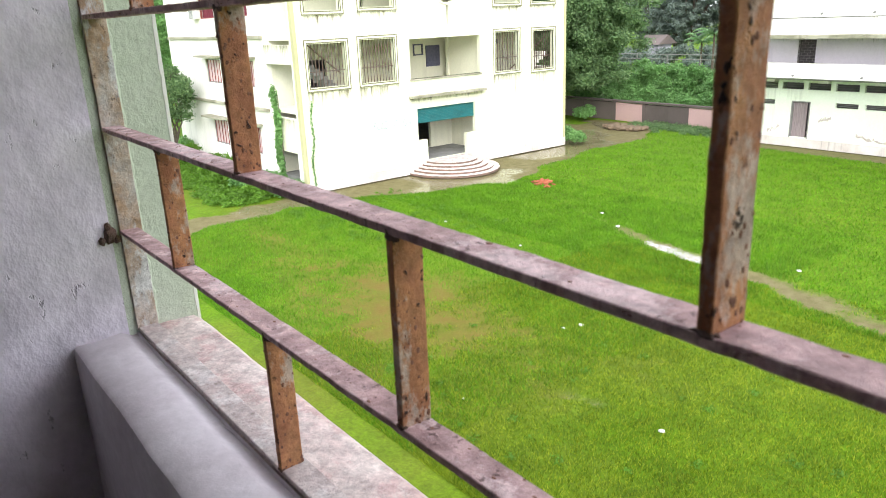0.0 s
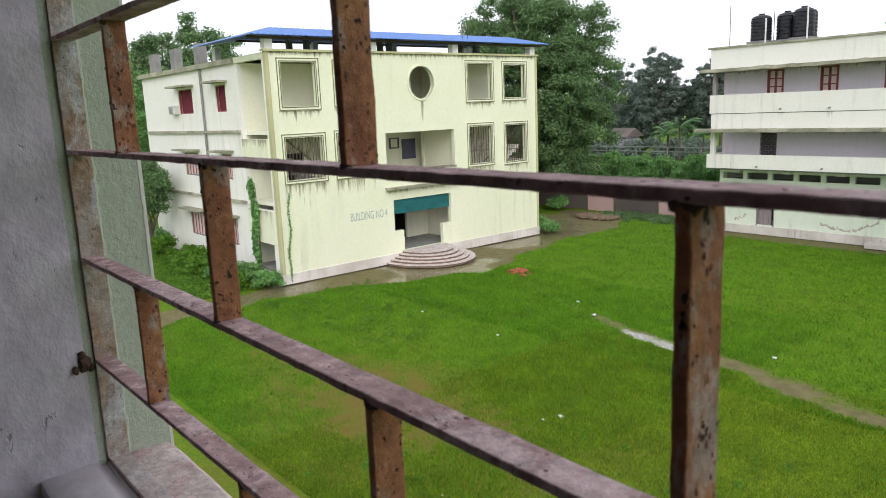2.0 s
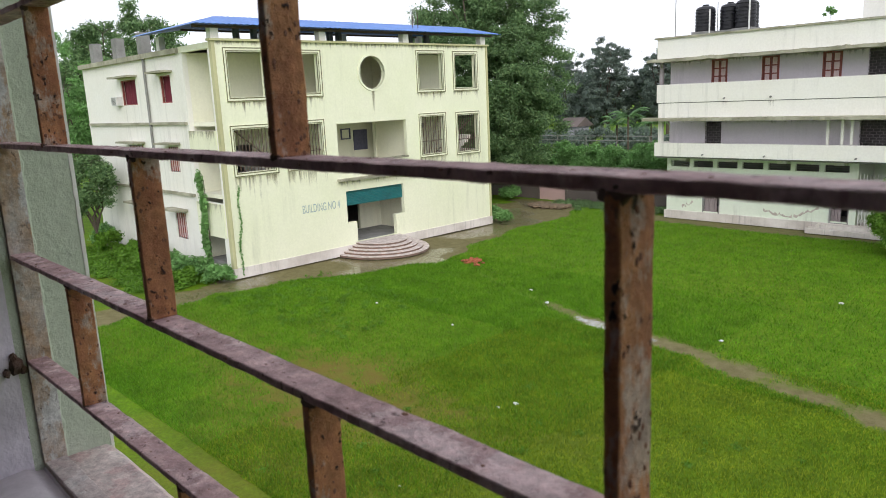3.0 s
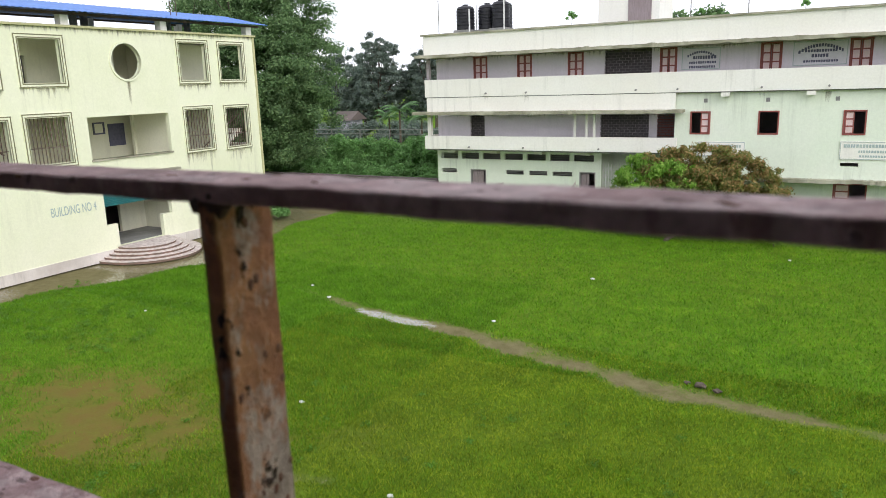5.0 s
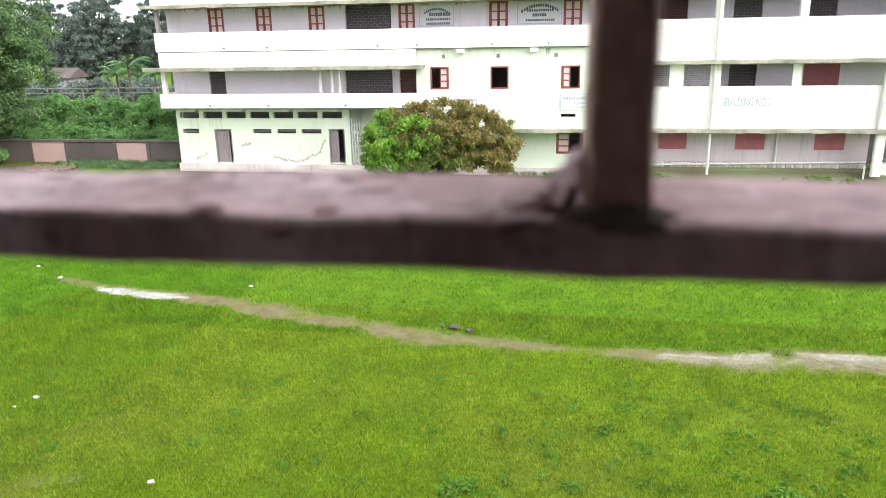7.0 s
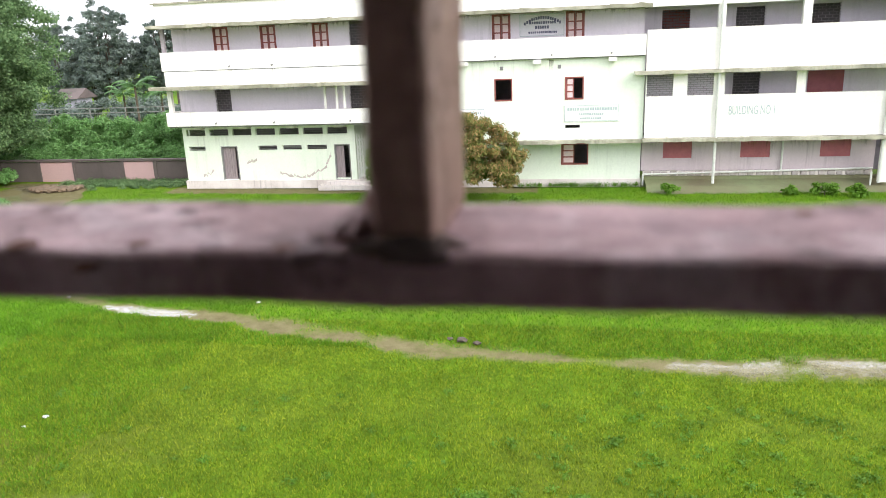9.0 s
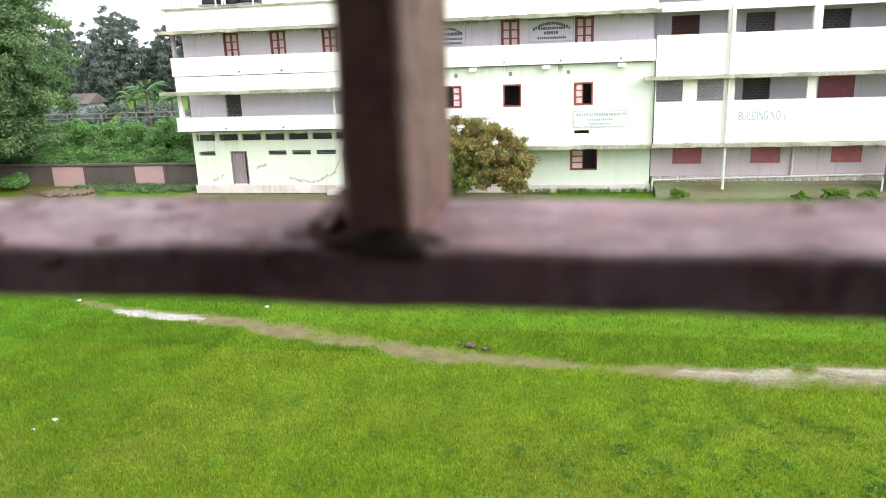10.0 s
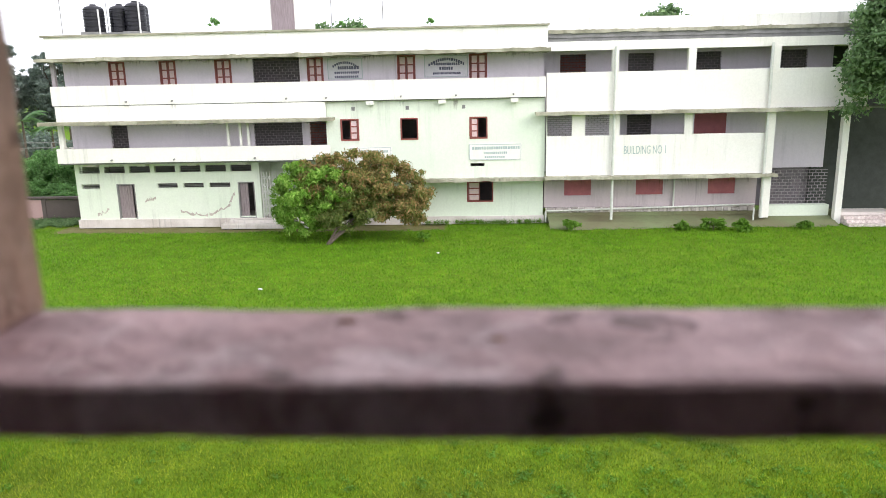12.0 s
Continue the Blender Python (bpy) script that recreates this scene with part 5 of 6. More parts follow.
part("upper_wall", wall_panel("y", WW, 0.2, W0, 20.0, 6.3, 9.6, [(4.95, 6.4, 8.1, 9.4), (8.75, 10.2, 8.1, 9.4), (12.5, 13.9, 8.1, 9.4), (17.0, 18.6, 8.1, 9.4)]), M_LILAC, wing, "dim lilac balcony wall")
part("middle_wall", wall_panel("y", WW, 0.2, W0, 20.0, 2.85, 6.3, [(8.8, 10.2, 3.4, 6.0), (12.6, 14.4, 3.4, 6.0)]), M_LILAC, wing)
band(wing, "balcony_floor", W0, W1, AY + 0.2, WW, 6.22, 6.34, M_GREYCON)
lattice(wing, 4.95, 6.4, 8.1, 9.4, WW + 0.03, material=M_RED)
for a, b in ((8.75, 10.2), (12.5, 13.9), (17.0, 18.6)):
    lattice(wing, a, b, 8.1, 9.4, WW + 0.03)
for a, b in ((4.05, 5.38), (6.1, 7.4)):
    lattice(wing, a, b, 5.03, 6.15, AY + 0.1, 0.11)
lattice(wing, 8.8, 10.2, 3.4, 6.0, WW + 0.03)
part("shutter_panel", boxes((12.6, 14.4, WW + 0.03, WW + 0.08, 3.4, 6.0)), M_REDPANEL, wing)
part("ground_wall", wall_panel("y", AG, 0.2, W0, 15.9, 0.9, 2.8, [(a, b, 1.57, 2.55) for a, b in ((5.15, 6.67), (9.19, 10.71), (13.21, 14.72))]), M_PINK, wing, "faded pink ground-floor wall")
for a, b in ((5.15, 6.67), (9.19, 10.71), (13.21, 14.72)):
    sh = part("red_shutter", boxes((a, b, AG + 0.06, AG + 0.1, 1.57, 2.55)), M_REDPANEL, wing, "closed dull red shutter")
    part("shutter_rib", boxes(*[(a + (b - a) * k / 4 - 0.02, a + (b - a) * k / 4 + 0.02, AG + 0.045, AG + 0.06, 1.57, 2.55) for k in (1, 2, 3)]), M_REDPANEL, sh)
part("base_wall", boxes((W0, 30.0, AG - 0.08, AG + 0.2, 0.0, 0.6)), M_MOSS, wing)
bm = bmesh.new()
rows = [[bm.verts.new((x, y, z)) for y, z in ((39.4, -0.05), (40.2, 0.22), (AG - 0.08, 0.42))] for x in (4.2, 10, 16, 19.8)]
for a, b in zip(rows, rows[1:]):
    for k in range(2):
        bm.faces.new((a[k], b[k], b[k + 1], a[k + 1]))
part("apron", bm, M_MOSS, wing, "sloping mossy cement apron")
for x in (7.62, 15.75):
    part("down_pipe", tube((x, AY - 0.08, 0.4), (x, AY - 0.08, 9.7), 0.075), M_PIPE, wing, "pale plastic down pipe")
for a, b in (((4.1, AG - 0.2, 0.72), (15.8, AG - 0.2, 0.98)), ((4.1, AG - 0.2, 0.1), (4.1, AG - 0.2, 0.72)), ((11.3, AG - 0.1, 0.9), (11.3, AG - 0.1, 2.7)), ((15.4, 40.2, 0.25), (15.4, 40.2, 0.95))):
    part("water_pipe", tube(a, b, 0.05), M_PIPE, wing)
for x0, x1, y0, z0, z1 in ((11.45, 11.85, AY + 0.03, 8.4, 9.55), (7.45, 7.8, AY + 0.03, 8.4, 9.55), (15.8, 16.2, AY - 0.02, 0.4, 9.55), (19.75, 20.1, AY - 0.02, 0.0, 9.55), (22.9, 23.3, AY - 0.02, 0.0, 9.55), (26.5, 26.9, AY, 0, 9.55)):
    part("pillar", boxes((x0, x1, y0, y0 + 0.35, z0, z1)), M_CREAM, wing, "cream square pillar")
lattice(wing, 16.2, 19.75, 0.95, 2.85, AG, 0.16)
part("hall_plinth", boxes((16.2, 19.75, AG - 0.5, AG + 0.05, 0.3, 0.95)), M_MINT, wing)
# Back of the end bay, with its shade painted in.
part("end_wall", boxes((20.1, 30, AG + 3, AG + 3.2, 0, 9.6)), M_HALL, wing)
for k in range(4):
    part("hall_step", boxes((20.15, 22.9, 39.3 + 0.32 * k, 41.4, 0.16 * k, 0.16 * (k + 1))), M_BASE if k == 3 else M_STEP, wing)
lettering("BUILDING NO 1", 0.45, 2.25, M_BLUEINK, wing, Matrix.Translation((9.35, AY + 0.04, 4.22)) @ FACE_S, "painted_lettering")
part("rubble_bed", boxes((4.1, 15.85, AG - 0.07, AG, 0.6, 0.88)), M_BASE, wing, "pale mortar bed of the base course")
rnd = random.Random(5)
for i in range(26):
    x = 4.2 + i * 0.45
    w, h = rnd.uniform(0.3, 0.43), rnd.uniform(0.2, 0.34)
    st = part("base_stone", soft_box(x, x + w, AG - 0.12 - rnd.uniform(0, 0.04), AG, 0.6, 0.6 + h, 0.04, 1), M_STONE, wing)

for x in (-19.2, -16.6, -10.2, -8.0):
    stain(long_a, x - 0.15, x + 0.15, 7.3, 0.9, "y", AY + 0.02)
for x in (-3.9, -0.9, 2.2):
    stain(long_a, x - 0.15, x + 0.15, 7.05, 1.0, "y", CY)
stain(long_a, -23.3, 3.9, 9.57, 0.4, "y", AW)
stain(long_a, -23.3, -8.2, 6.1, 0.5, "y", AW)
stain(wing, 4.1, 15.8, 2.7, 0.9, "y", AG)


# ---- plants ----
def fast_mesh(name, verts, faces_n, material):
    """A mesh from arrays: verts in runs of faces_n corners each."""
    me = bpy.data.meshes.new(name)
    k = len(verts)
    me.vertices.add(k)
    me.vertices.foreach_set("co", verts.astype(np.float32).ravel())
    me.loops.add(k)
    me.loops.foreach_set("vertex_index", np.arange(k, dtype=np.int32))
    me.polygons.add(k // faces_n)
    me.polygons.foreach_set("loop_start", np.arange(0, k, faces_n, dtype=np.int32))
    me.update(calc_edges=True)
    me.materials.append(material)
    return me


def clumps_in(center, radii, count, size, seed, low=-1.0):
    """Clumps of twigs spread over an uneven crown."""
    r = np.random.RandomState(seed)
    out = []
    while len(out) < count:
        d = r.normal(size=3)
        d /= np.linalg.norm(d)
        if d[2] < low:
            continue
        k = r.uniform(0.45, 1.0) ** 0.6 * r.uniform(0.82, 1.12)
        s = size * r.uniform(0.6, 1.35)
        out.append((center[0] + d[0] * radii[0] * k, center[1] + d[1] * radii[1] * k, center[2] + d[2] * radii[2] * k, s, s, s * 0.72))
    return np.array(out)


def foliage(name, clumps, n, leaf, material, seed, droop=0.25, ratio=2.2):
    r = np.random.RandomState(seed)
    pick = clumps[r.choice(len(clumps), n, p=clumps[:, 3] ** 2 / (clumps[:, 3] ** 2).sum())]
    d = r.normal(size=(n, 3))
    d /= np.linalg.norm(d, axis=1)[:, None]
    c = pick[:, :3] + d * pick[:, 3:] * (r.rand(n) ** 0.7)[:, None] * r.uniform(0.75, 1.3, (n, 1))
    nor = d * 0.7 + r.normal(size=(n, 3)) * 0.7 + np.array([0, 0, 0.6])
    nor /= np.linalg.norm(nor, axis=1)[:, None]
    ax = np.cross(nor, r.normal(size=(n, 3)))
    ax[:, 2] -= droop
    ax -= nor * (ax * nor).sum(1)[:, None]
    ax /= np.linalg.norm(ax, axis=1)[:, None]
    side = np.cross(nor, ax)
    s = (leaf * r.uniform(0.6, 1.3, n))[:, None]
    v = np.stack([c - ax * s, c + side * s / ratio + nor * s * 0.12, c + ax * s - nor * s * 0.15, c - side * s / ratio + nor * s * 0.12], 1).reshape(-1, 3)
    return fast_mesh(name, v, 4, material)


def limbs(base, tips, r0, forks, seed):
    bm, rnd = bmesh.new(), random.Random(seed)
    base = Vector(base)
    for tip in tips:
        tip = Vector(tip)
        prev, pr = base, r0
        for k in range(1, 6):
            t = k / 5
            p = base.lerp(tip, t) + Vector((rnd.uniform(-1, 1), rnd.uniform(-1, 1), rnd.uniform(-0.3, 0.6))) * 0.09 * (tip - base).length * math.sin(math.pi * t)
            r = r0 * (1 - 0.82 * t)
            add_tube(bm, prev, p, pr, r, 7, False)
            if k >= 3:
                for _ in range(forks):
                    q = p + Vector((rnd.uniform(-1, 1), rnd.uniform(-1, 1), rnd.uniform(0, 0.9))) * (tip - base).length * 0.28
                    add_tube(bm, p, q, r * 0.6, r * 0.15, 5, False)
            prev, pr = p, r
    return bm


def tree(name, label, base, center, radii, count, size, n, leaf, material, seed, trunk=0.3, low=-0.7, fork_z=0.35, extra=()):
    t = thing(name, label, "tree")
    b, c = Vector(base), Vector(center)
    fork = b.lerp(c, fork_z)
    bm = bmesh.new()
    add_tube(bm, b - Vector((0, 0, 0.1)), fork, trunk, trunk * 0.75, 10, False)
    part("trunk", bm, M_BARK, t)
    rnd = random.Random(seed)
    tips = [(c.x + radii[0] * 0.75 * math.cos(a) * rnd.uniform(0.6, 1), c.y + radii[1] * 0.75 * math.sin(a) * rnd.uniform(0.6, 1), c.z + radii[2] * rnd.uniform(-0.2, 0.75)) for a in [i * 1.05 for i in range(7)]]
    part("limb", limbs(fork, tips, trunk * 0.6, 2, seed), M_BARK, t)
    cr = new("crown", foliage("crown", clumps_in(center, radii, count, size, seed, low), n, leaf, material, seed))
    cr.parent = t
    for m2, cc, rr, k2, s2, n2, sd in extra:
        e = new("crown", foliage("crown", clumps_in(cc, rr, k2, s2, sd, low), n2, leaf, m2, sd))
        e.parent = t
    return t


tree("broadleaf_tree", "tall dense dark green broadleaf tree behind the lime building", (-42.0, 44.5, 0), (-41.6, 43.5, 9.2), (8.2, 5.0, 8.2), 620, 0.8, 230000, 0.115, L_BIG, 11, 0.5, -0.95, extra=[(L_BIG, (-38.0, 42.0, 7.2), (4.6, 3.6, 6.2), 190, 0.7, 70000, 15)])
tree("broadleaf_tree", "green tree rising behind the lime building's roof", (-62, 23, 0), (-62, 23.5, 11.2), (5.0, 5.5, 5.0), 170, 0.75, 50000, 0.14, L_BIG, 12, 0.35)
tree("small_tree", "small dark green tree standing by the cream side wall", (-44.6, 13.9, 0), (-44.7, 13.9, 4.1), (1.6, 1.4, 2.2), 60, 0.5, 17000, 0.09, L_BIG, 13, 0.11, -0.8, 0.3)
tree("slender_tree", "tall loose green tree beyond the cream side wall", (-53.0, 15.6, 0), (-53.4, 15.6, 8.2), (2.4, 2.0, 4.6), 70, 0.62, 20000, 0.11, L_HEDGE, 14, 0.16)
tree("slender_tree", "light green tree behind the cream side wall", (-58.5, 16.6, 0), (-58.5, 16.8, 5.6), (3.0, 2.4, 4.6), 60, 0.7, 16000, 0.12, L_HEDGE, 16, 0.16)
# Far plants look hazy only through L_FAR's greyed leaf colour.
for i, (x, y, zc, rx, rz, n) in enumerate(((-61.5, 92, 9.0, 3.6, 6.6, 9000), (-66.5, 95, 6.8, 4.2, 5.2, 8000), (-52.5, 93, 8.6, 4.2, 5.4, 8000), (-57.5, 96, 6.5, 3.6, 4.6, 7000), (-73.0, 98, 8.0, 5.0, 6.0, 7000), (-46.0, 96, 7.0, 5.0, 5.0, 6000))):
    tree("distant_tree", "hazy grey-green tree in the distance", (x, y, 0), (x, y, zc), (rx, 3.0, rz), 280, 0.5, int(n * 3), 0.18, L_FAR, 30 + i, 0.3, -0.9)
tree("roof_line_tree", "treetop showing above the long building's roof", (-11.0, 62.0, 0), (-11.0, 62.0, 10.5), (2.6, 2.6, 3.0), 18, 1.1, 4500, 0.25, L_BIG, 41, 0.25)
tree("roof_line_tree", "treetop showing above the wing's roof", (15.5, 62.0, 0), (15.5, 62.0, 11.0), (2.2, 2.4, 2.6), 16, 1.0, 3500, 0.25, L_BIG, 42, 0.25)

tree("broadleaf_tree", "dark dense tree beside the far end of the wing", (24.6, 38.4, 0), (22.9, 38.2, 9.6), (4.2, 2.4, 5.2), 260, 0.8, 60000, 0.13, L_BIG, 43, 0.4)

# the small mango tree in the yard
mango = thing("mango_tree", "low spreading mango tree with green and bronze young leaves", "tree")
part("trunk", limbs((-7.6, 36.1, -0.1), [(-5.9, 37.0, 1.5), (-5.0, 37.0, 1.9), (-6.6, 37.0, 1.7), (-4.2, 37.4, 2.3)], 0.085, 0, 3), M_BARK, mango, "several leaning dark stems")
part("limb", limbs((-6.2, 36.9, 1.4), [(-9.2, 37.0, 3.2), (-7.4, 37.3, 4.0), (-5.2, 37.1, 4.0), (-3.2, 37.5, 3.0), (-6.0, 38.2, 4.0)], 0.07, 2, 4), M_BARK, mango)
for nm, cc, rr, k, s, n, m, sd in (("crown", (-8.9, 37.1, 2.35), (1.65, 1.5, 1.8), 110, 0.33, 19000, L_MANGO_G, 51), ("crown", (-9.0, 37.0, 1.3), (1.3, 1.2, 1.0), 40, 0.3, 6000, L_MANGO_G, 57),
                                   ("crown", (-6.2, 37.5, 3.15), (2.2, 1.7, 1.7), 130, 0.34, 22000, L_MANGO_B, 52), ("crown", (-4.0, 37.5, 2.5), (1.75, 1.5, 1.75), 100, 0.34, 16000, L_MANGO_B, 53),
                                   ("crown", (-6.6, 37.1, 2.2), (2.9, 1.2, 1.4), 110, 0.34, 15000, L_MANGO_O, 54), ("crown", (-7.0, 36.9, 1.35), (2.0, 1.0, 0.8), 50, 0.3, 6000, L_MANGO_O, 58), ("crown", (-8.0, 37.0, 3.3), (1.2, 1.2, 1.1), 40, 0.3, 6000, L_MANGO_B, 59), ("crown", (-7.3, 36.4, 3.0), (1.3, 0.8, 1.2), 34, 0.3, 5000, L_MANGO_G, 55), ("crown", (-5.0, 37.4, 2.7), (1.7, 1.2, 1.5), 60, 0.33, 9000, L_MANGO_B, 60), ("crown", (-3.2, 37.3, 1.6), (0.9, 1.1, 0.9), 34, 0.28, 4200, L_MANGO_B, 56)):
    o = new(nm, foliage(nm, clumps_in(cc, rr, k, s, sd, -0.9), n, 0.105, m, sd, 1.3, 3.2))
    o.parent = mango

# hedge and scrub behind the boundary wall
hc = np.concatenate([clumps_in((x, 46.4, 0.9), (1.8, 1.3, 1.2), 26, 0.45, 360 + i, -0.5) for i, x in enumerate(np.arange(-50, -23, 1.7))] + [clumps_in((x, 49.5, 1.8), (2.6, 2.4, 2.2), 60, 0.5, 60 + i, -0.3) for i, x in enumerate(np.arange(-50, -21, 2.3))])
tagged(new("hedge", foliage("hedge", hc, 260000, 0.1, L_HEDGE, 70, 0.1)), "thick bright green scrub hedge behind the boundary wall", "hedge", "", "stuff")
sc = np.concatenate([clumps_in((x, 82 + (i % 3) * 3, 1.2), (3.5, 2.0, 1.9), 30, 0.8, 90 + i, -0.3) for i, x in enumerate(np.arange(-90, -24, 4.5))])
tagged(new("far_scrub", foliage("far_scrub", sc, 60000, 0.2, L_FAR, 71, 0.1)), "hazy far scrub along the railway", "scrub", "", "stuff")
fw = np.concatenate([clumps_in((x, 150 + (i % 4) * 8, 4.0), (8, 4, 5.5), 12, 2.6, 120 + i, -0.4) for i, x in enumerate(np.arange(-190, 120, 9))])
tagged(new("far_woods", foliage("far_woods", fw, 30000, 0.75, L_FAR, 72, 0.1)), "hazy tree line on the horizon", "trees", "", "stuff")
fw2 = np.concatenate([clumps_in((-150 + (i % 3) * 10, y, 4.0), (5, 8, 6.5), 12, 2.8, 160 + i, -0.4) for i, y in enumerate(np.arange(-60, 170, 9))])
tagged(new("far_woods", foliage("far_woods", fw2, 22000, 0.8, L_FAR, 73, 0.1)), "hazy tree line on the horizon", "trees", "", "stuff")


def palm(x, y, h, seed, count=13, reach=2.9):
    """A young palm: arching fronds, each a rib with drooping leaflets on both sides."""
    t = thing("young_palm", "young feathery green palm behind the hedge", "palm", "young palms")
    part("stem", tube((x, y, 0), (x, y, h), 0.16, 0.1), M_BARK, t)
    rnd = random.Random(seed)
    for i in range(count):
        a, up = i * 2.4 + rnd.uniform(-0.2, 0.2), rnd.uniform(0.5, 1.9)
        ca, sa = math.cos(a), math.sin(a)
        bm, prev = bmesh.new(), None
        for k in range(21):
            s = k / 20
            p = Vector((x + ca * reach * s * (1 - 0.12 * s), y + sa * reach * s * (1 - 0.12 * s), h + up * 1.7 * s - 2.3 * s * s))
            if prev is not None:
                add_tube(bm, prev, p, 0.03 * (1.05 - s), 0.03 * (1 - s) + 0.004, 4, False)
                for side in (-1, 1):
                    ln = 0.75 * math.sin(math.pi * min(1, s * 0.85 + 0.15)) + 0.1
                    tip = p + Vector((-sa * side * ln * 0.8 + ca * ln * 0.5, ca * side * ln * 0.8 + sa * ln * 0.5, -0.3 * ln))
                    w = Vector((ca, sa, 0.2)) * 0.05
                    bm.faces.new([bm.verts.new(q) for q in (p - w, (p + tip) / 2 - w * 0.9, tip, (p + tip) / 2 + w * 0.9, p + w)])
            prev = p
        part("frond", bm, L_PALM, t)


palm(-46.8, 74, 5.0, 1)
palm(-49.6, 76, 4.0, 2, 11, 2.4)
palm(-44.4, 75, 4.2, 3, 11, 2.6)

# railing and hut in the distance
rail = thing("railway_fence", "low grey fence along a far railway line", "fence")
for z in (2.5, 3.0):
    part("fence_beam", boxes((-95, -24, 70.0, 70.1, z, z + 0.07)), M_GREYCON, rail)
for i in range(18):
    part("fence_post", boxes((-95 + 4.1 * i, -94.91 + 4.1 * i, 70.0, 70.1, 0, 3.1)), M_GREYCON, rail)
hut = thing("hut", "small grey-walled hut with dark roof among far trees", "hut")
part("wall", boxes((-64.0, -61.4, 84, 87, 0, 3.4)), M_HUT, hut)
bm = bmesh.new()
v = [bm.verts.new(p) for p in ((-64.5, 83.4, 3.3), (-60.9, 83.4, 3.3), (-60.9, 87.6, 3.3), (-64.5, 87.6, 3.3), (-64.5, 85.5, 4.5), (-60.9, 85.5, 4.5))]
for f in ((0, 1, 5, 4), (3, 4, 5, 2), (0, 4, 3), (1, 2, 5), (0, 3, 2, 1)):
    bm.faces.new([v[i] for i in f])
part("roof", bm, M_WALLDARK, hut)

# boundary wall in panels
bw = tagged(new("boundary_wall"), "dark mossy boundary wall with two faded pink panels", "wall", "", "structure")
xs = [-50.0, -46.2, -42.5, -38.9, -35.8, -33.1, -29.5, -27.1, -23.5]
for i, (a, b) in enumerate(zip(xs, xs[1:])):
    pink = i in (4, 6, 1)
    part("panel", boxes((a + 0.12, b - 0.12, 44.0, 44.2, -0.1, 1.32)), M_WALLPINK if pink else M_WALLDARK, bw, "faded pink painted wall panel" if pink else "dark mouldy wall panel")
    part("pier", boxes((a - 0.12, a + 0.12, 43.94, 44.26, -0.1, 1.38)), M_WALLDARK, bw)
part("coping", boxes((-50, -23.4, 43.9, 44.3, 1.38, 1.5)), M_WALLDARK, bw)

# creeper and bushes at the lime building's corner
vine = thing("wall_creeper", "green creeper climbing the streaked side parapet", "creeper")
vc = np.array([(-33.35 + 0.12 * math.sin(z * 2.3), 15.35, z, 0.2 + 0.12 * math.sin(z * 3.1) ** 2, 0.14, 0.24) for z in np.arange(0.2, 5.1, 0.14)])
o = new("creeper_leaves", foliage("creeper_leaves", vc, 2600, 0.1, L_HEDGE, 81, 0.5))
o.parent = vine
part("stem", tube((-33.3, 15.5, 0), (-33.3, 15.5, 4.6), 0.03, 0.015), M_BARK, vine)
vine2 = thing("wall_creeper", "thin creeper climbing the corner of the lime front wall", "creeper")
vc = np.array([(-31.2, 15.95 + 0.25 * (z / 4.2) + 0.06 * math.sin(z * 3), z, 0.05, 0.06, 0.2) for z in np.arange(0.3, 4.3, 0.14)])
o = new("creeper_leaves", foliage("creeper_leaves", vc, 380, 0.06, L_HEDGE, 82, 0.5))
o.parent = vine2
for x, y, r, n, sd in ((-33.0, 14.4, 0.85, 2600, 1), (-31.5, 14.9, 0.65, 1800, 2), (-34.6, 14.1, 0.8, 2000, 3), (-46.5, 15.0, 0.9, 1800, 4), (-31.2, 34.5, 0.75, 1900, 5), (-37.5, 42.6, 0.9, 1800, 10), (-38.5, 14.3, 0.9, 2200, 19), (-41.0, 14.5, 0.7, 1800, 20), (-43.5, 14.2, 0.9, 2000, 21), (-32.3, 13.6, 0.6, 1500, 22), (-36.6, 13.4, 0.8, 1800, 23),
                       (5.3, 39.2, 0.42, 700, 11), (11.2, 38.9, 0.34, 500, 12), (12.8, 38.8, 0.5, 800, 13), (14.3, 38.5, 0.45, 700, 14), (17.6, 38.8, 0.35, 400, 15), (-2.6, 36.6, 0.35, 350, 16)):
    bush = thing("leafy_bush", "low leafy green weed bush on wet ground", "bush", "weed bushes")
    o = new("foliage", foliage("foliage", clumps_in((x, y, r * 0.6), (r, r, r * 0.8), 14, r * 0.4, 200 + sd, -0.3), n, 0.1, L_WEED if sd > 10 else L_HEDGE, 200 + sd))
    o.parent = bush
    part("stem", tube((x, y, -0.05), (x + 0.05, y, r * 0.8), 0.025, 0.01), M_BARK, bush)


for x, y, z, r in ((-13.9, 40.35, 10.95, 0.35), (-2.2, 40.35, 10.95, 0.2), (-7.0, 40.4, 10.95, 0.18)):
    rp = thing("roof_plant", "small wild plant growing on the parapet cap", "plant", "roof plants")
    o = new("foliage", foliage("foliage", clumps_in((x, y, z + r), (r, r * 0.7, r), 8, r * 0.4, 260, -0.6), 260, 0.08, L_HEDGE, 261))
    o.parent = rp
    part("stem", tube((x, y, z - 0.02), (x, y, z + r), 0.015, 0.008), M_BARK, rp)


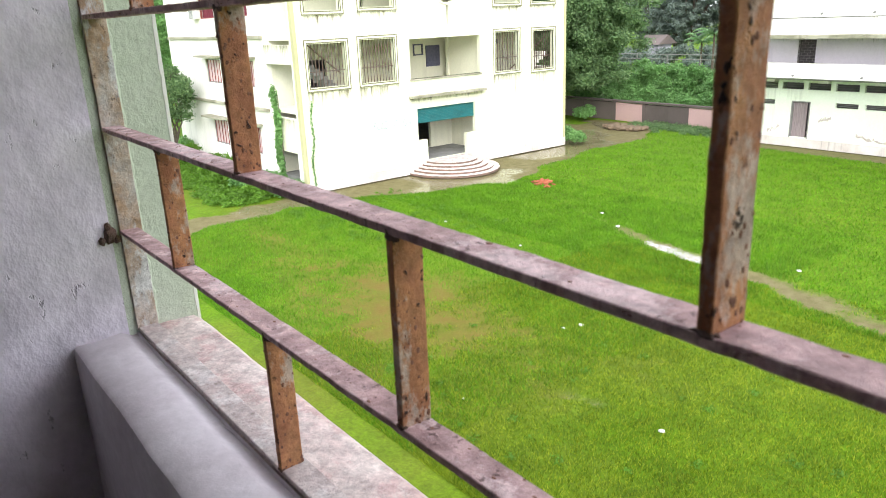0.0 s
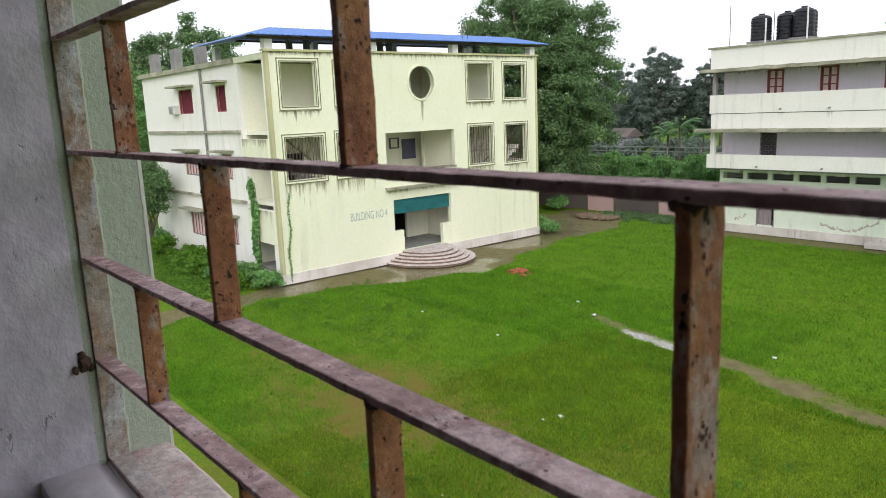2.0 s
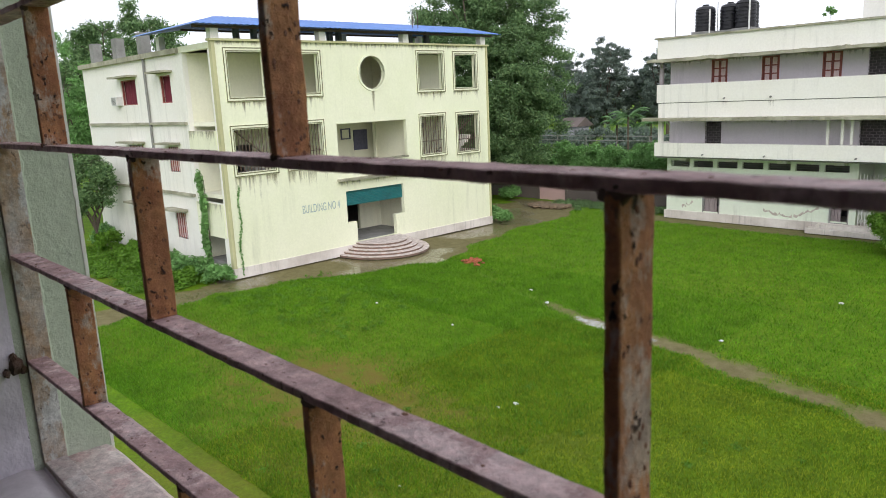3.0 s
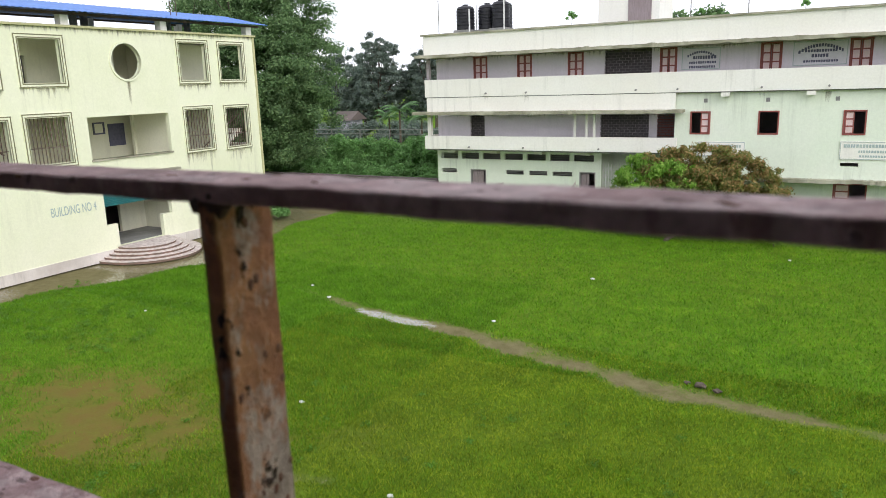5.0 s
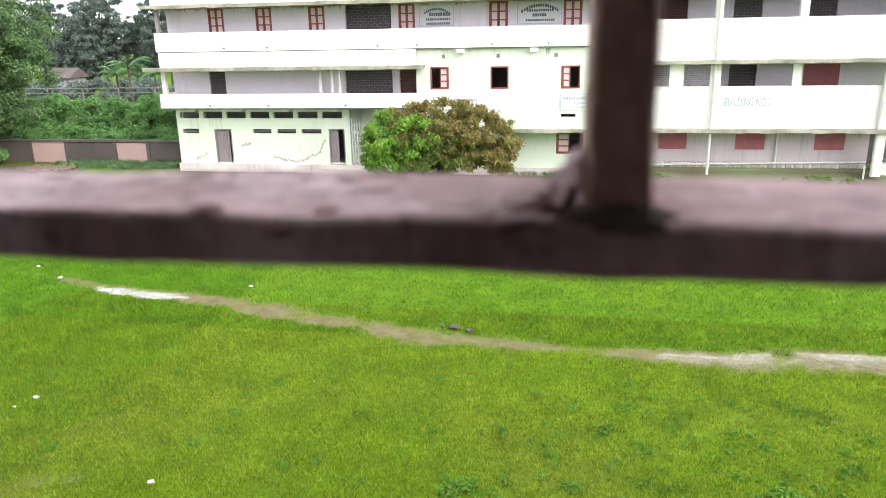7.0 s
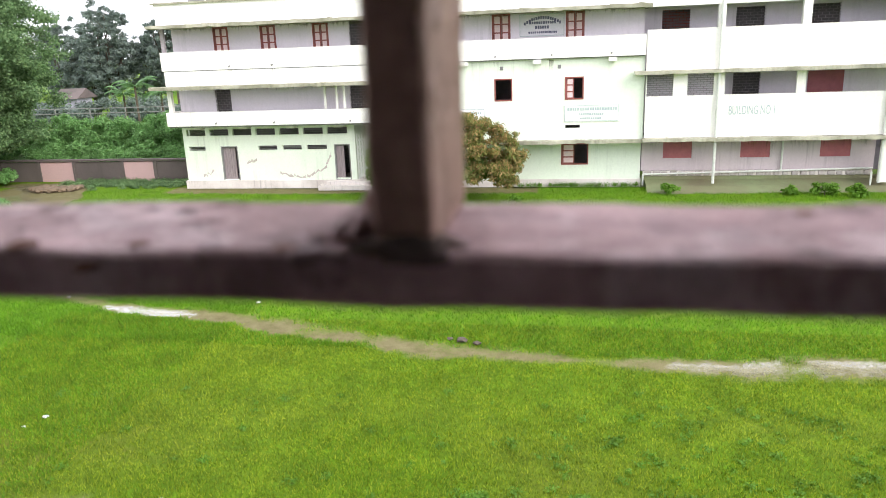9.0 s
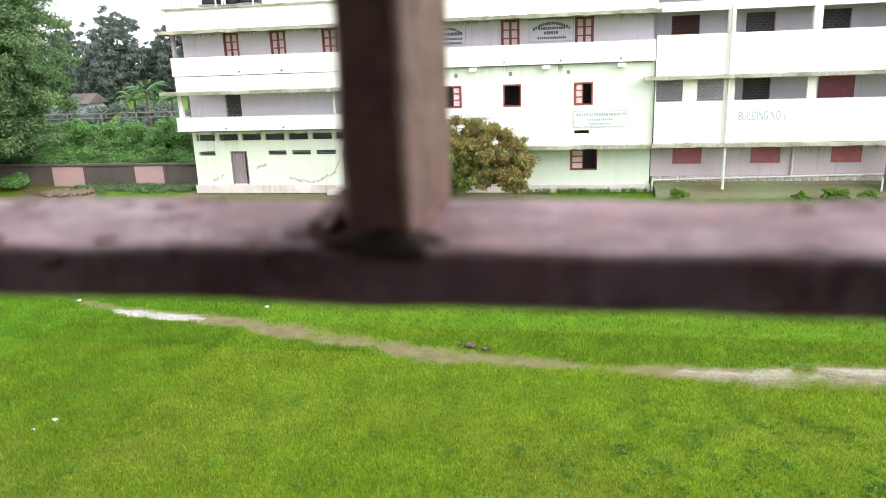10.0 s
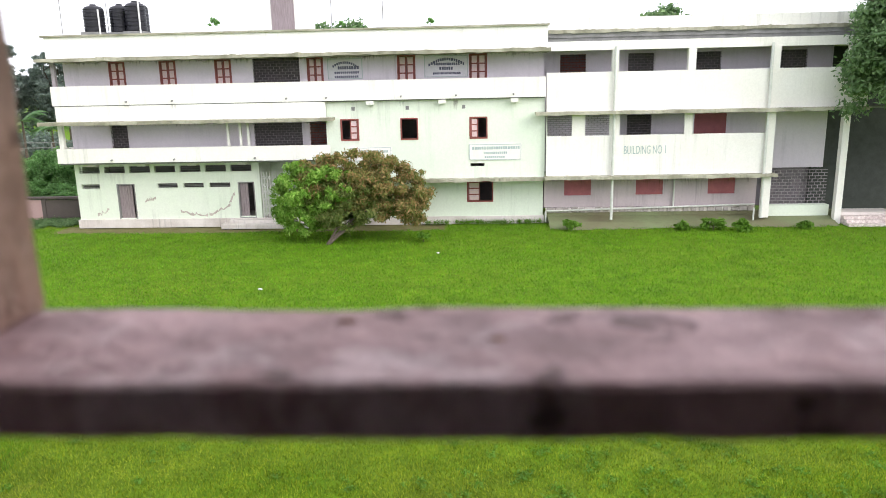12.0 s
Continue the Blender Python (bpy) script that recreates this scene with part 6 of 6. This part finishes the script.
# ---- grass blades over the lawn ----
def blades(n, seed, x0, x1, y0, y1, hmin, hmax, width):
    r = np.random.RandomState(seed)
    x, y = r.uniform(x0, x1, n), y0 + (y1 - y0) * r.rand(n) ** 1.35
    mud, wet, bare = yard_masks(x, y)
    lush = vnoise(x * 0.45, y * 0.45, 31) * 0.6 + vnoise(x * 1.7, y * 1.7, 32) * 0.4
    keep = (np.maximum(mud, wet) < 0.22 + 0.42 * r.rand(n)) & (r.rand(n) > bare * 1.2) & (r.rand(n) < 0.8 + 0.25 * lush)
    keep &= ~((x < -31) | (y > 41.2))
    x, y, lush, mud = x[keep], y[keep], lush[keep], mud[keep]
    k = len(x)
    a = r.uniform(0, 2 * np.pi, k)
    h = r.uniform(hmin, hmax, k) * (0.8 + 0.4 * lush)
    ln = r.uniform(0.3, 1.5, k) * h
    w = width * r.uniform(0.6, 1.3, k)
    z = yard_height(x, y, mud) - 0.02
    ca, sa, b = np.cos(a), np.sin(a), r.uniform(0, 2 * np.pi, k)
    v = np.stack([np.stack([x - ca * w, y - sa * w, z], 1), np.stack([x + ca * w, y + sa * w, z], 1), np.stack([x + np.cos(b) * ln, y + np.sin(b) * ln, z + 0.03 + h], 1)], 1).reshape(-1, 3)
    return v


L_GRASS = leafy("grass_blades", (0.055, 0.11, 0.003), (0.165, 0.262, 0.006), (0.45, 0.5, 0.04), 0.6)
L_GRASS_DEEP = leafy("deep_green_grass_blades", (0.06, 0.165, 0.005), (0.115, 0.29, 0.008), (0.21, 0.43, 0.025), 0.6)
tagged(new("grass", fast_mesh("grass", blades(560000, 1, -16, 10, 6.5, 20, 0.03, 0.085, 0.008), 3, L_GRASS)), "fresh wet yellow-green lawn grass with uneven tufts", "grass", "", "stuff")
gv = np.concatenate([blades(230000, 3, -30, -10, 6.5, 26, 0.04, 0.1, 0.011), blades(230000, 2, -31, 24, 18, 41, 0.05, 0.12, 0.017)])
tagged(new("grass", fast_mesh("grass", gv, 3, L_GRASS_DEEP)), "deep green rain-wet lawn grass", "grass", "", "stuff")
r = np.random.RandomState(9)
wp = []
for i in range(300):
    x, y = r.uniform(-14, 10), r.uniform(6.5, 16)
    if i > 120:
        x, y = r.uniform(-1, 7), r.uniform(8, 15)
    s = r.uniform(0.08, 0.22)
    wp.append((x, y, 0.05, s, s, 0.05))
for cx, cy, cr in ((6.6, 12.4, 0.7), (6.9, 10.9, 0.6), (4.2, 11.6, 0.4), (-1.5, 11.2, 0.35)):
    for i in range(26):
        wp.append((r.normal(cx, cr * 0.5), r.normal(cy, cr * 0.5), 0.08, 0.16, 0.16, 0.08))
for i in range(160):
    wp.append((r.uniform(-29, -20), r.uniform(13, 19), 0.05, 0.16, 0.16, 0.07))
for i in range(90):
    wp.append((r.uniform(-2.8, 3.9), r.uniform(41.0, 41.3), 0.15, 0.18, 0.1, 0.18))
wr = np.random.RandomState(77)
patch = np.array([(x, y, 0.1, q, q, q * 0.7) for x, y, q in zip(wr.uniform(-46, -31.6, 420), wr.uniform(11.4, 15.2, 420), wr.uniform(0.2, 0.42, 420)) if x < -31.8 or y < 14.8])
tagged(new("weed_patch", foliage("weed_patch", patch, 42000, 0.075, L_WEED, 78, 0.0)), "rank knee-high green weeds along the cream side wall", "weeds", "", "stuff")
edge = np.array([(x, y, 0.12, q, q, q * 0.6) for x, y, q in zip(wr.uniform(-33, -24, 170), wr.normal(42.7, 0.55, 170), wr.uniform(0.15, 0.42, 170)) if y < 43.6])
tagged(new("weed_patch", foliage("weed_patch", edge, 15000, 0.075, L_BIG, 79, 0.0)), "straggling dark weeds at the foot of the boundary wall", "weeds", "", "stuff")
tagged(new("lawn_weeds", foliage("lawn_weeds", np.array(wp), 24000, 0.036, L_WEED, 19, 0.0)), "small broad-leaved weeds scattered through the lawn", "weeds", "", "stuff")


# ---- litter and rubble ----
def crumpled(x, y, s, seed, name, label, category, material, group=""):
    bm = bmesh.new()
    bmesh.ops.create_icosphere(bm, subdivisions=2, radius=1.0)
    for v in bm.verts:
        k = 1 + 0.5 * noise.noise(v.co * 2.1 + Vector((seed, 2, 0)))
        v.co = Vector((v.co.x * s * 1.3, v.co.y * s, v.co.z * s * 0.6)) * k + Vector((x, y, s * 0.4))
    tagged(mesh_ob(name, bm, material), label, category, group)


for i, (x, y, s) in enumerate(((-8.57, 27.84, 0.1), (-10.0, 21.32, 0.09), (-18.0, 17.1, 0.07), (-12.0, 12.9, 0.06), (-11.8, 13.36, 0.09), (-18.8, 22.5, 0.09), (-17.1, 21.4, 0.1), (-10.9, 8.57, 0.05), (-7.28, 10.65, 0.08), (-22.5, 17.2, 0.07), (-1.7, 34.0, 0.08))):
    crumpled(x, y, s * 0.7, i, "paper_scrap", "crumpled white paper scrap lying on the lawn", "litter", M_LITTER, "paper scraps")
rub = thing("brick_rubble", "small heap of broken red bricks at the path's edge", "rubble")
rnd = random.Random(3)
for i in range(34):
    x, y = -24.4 + rnd.gauss(0, 0.3), 24.9 + rnd.gauss(0, 0.22)
    s = rnd.uniform(0.05, 0.1)
    bm = boxes((-s * 1.6, s * 1.6, -s * 0.8, s * 0.8, -s * 0.6, s * 0.6))
    bmesh.ops.transform(bm, matrix=pose(x, y, s * 0.5 + 0.1 * max(0, 1 - 2.5 * math.hypot(x + 24.4, y - 24.9)), rnd.uniform(-30, 30), rnd.uniform(-30, 30), rnd.uniform(0, 180)), verts=bm.verts[:])
    part("broken_brick", bm, M_BRICKRUBBLE, rub)
for i, (x, y, s) in enumerate(((-2.75, 18.66, 0.12), (-2.3, 18.5, 0.09), (-3.1, 18.75, 0.07))):
    crumpled(x, y, s, 20 + i, "mud_clod", "dark muddy clod beside the footpath", "clod", M_BARK, "mud clods")
heap = np.array([(-32.6 + 1.6 * math.cos(i * 2.4) * (i / 30) ** 0.5, 41.2 + 0.9 * math.sin(i * 2.4) * (i / 30) ** 0.5, 0.08) for i in range(30)])
dirt = thing("earth_heap", "low heap of reddish earth by the boundary wall", "earth")
for i, (x, y, z) in enumerate(heap):
    part("clod", weld_lump(x, y, z + SILL, (0.35, 0.3, 0.16), i), M_EARTH, dirt)
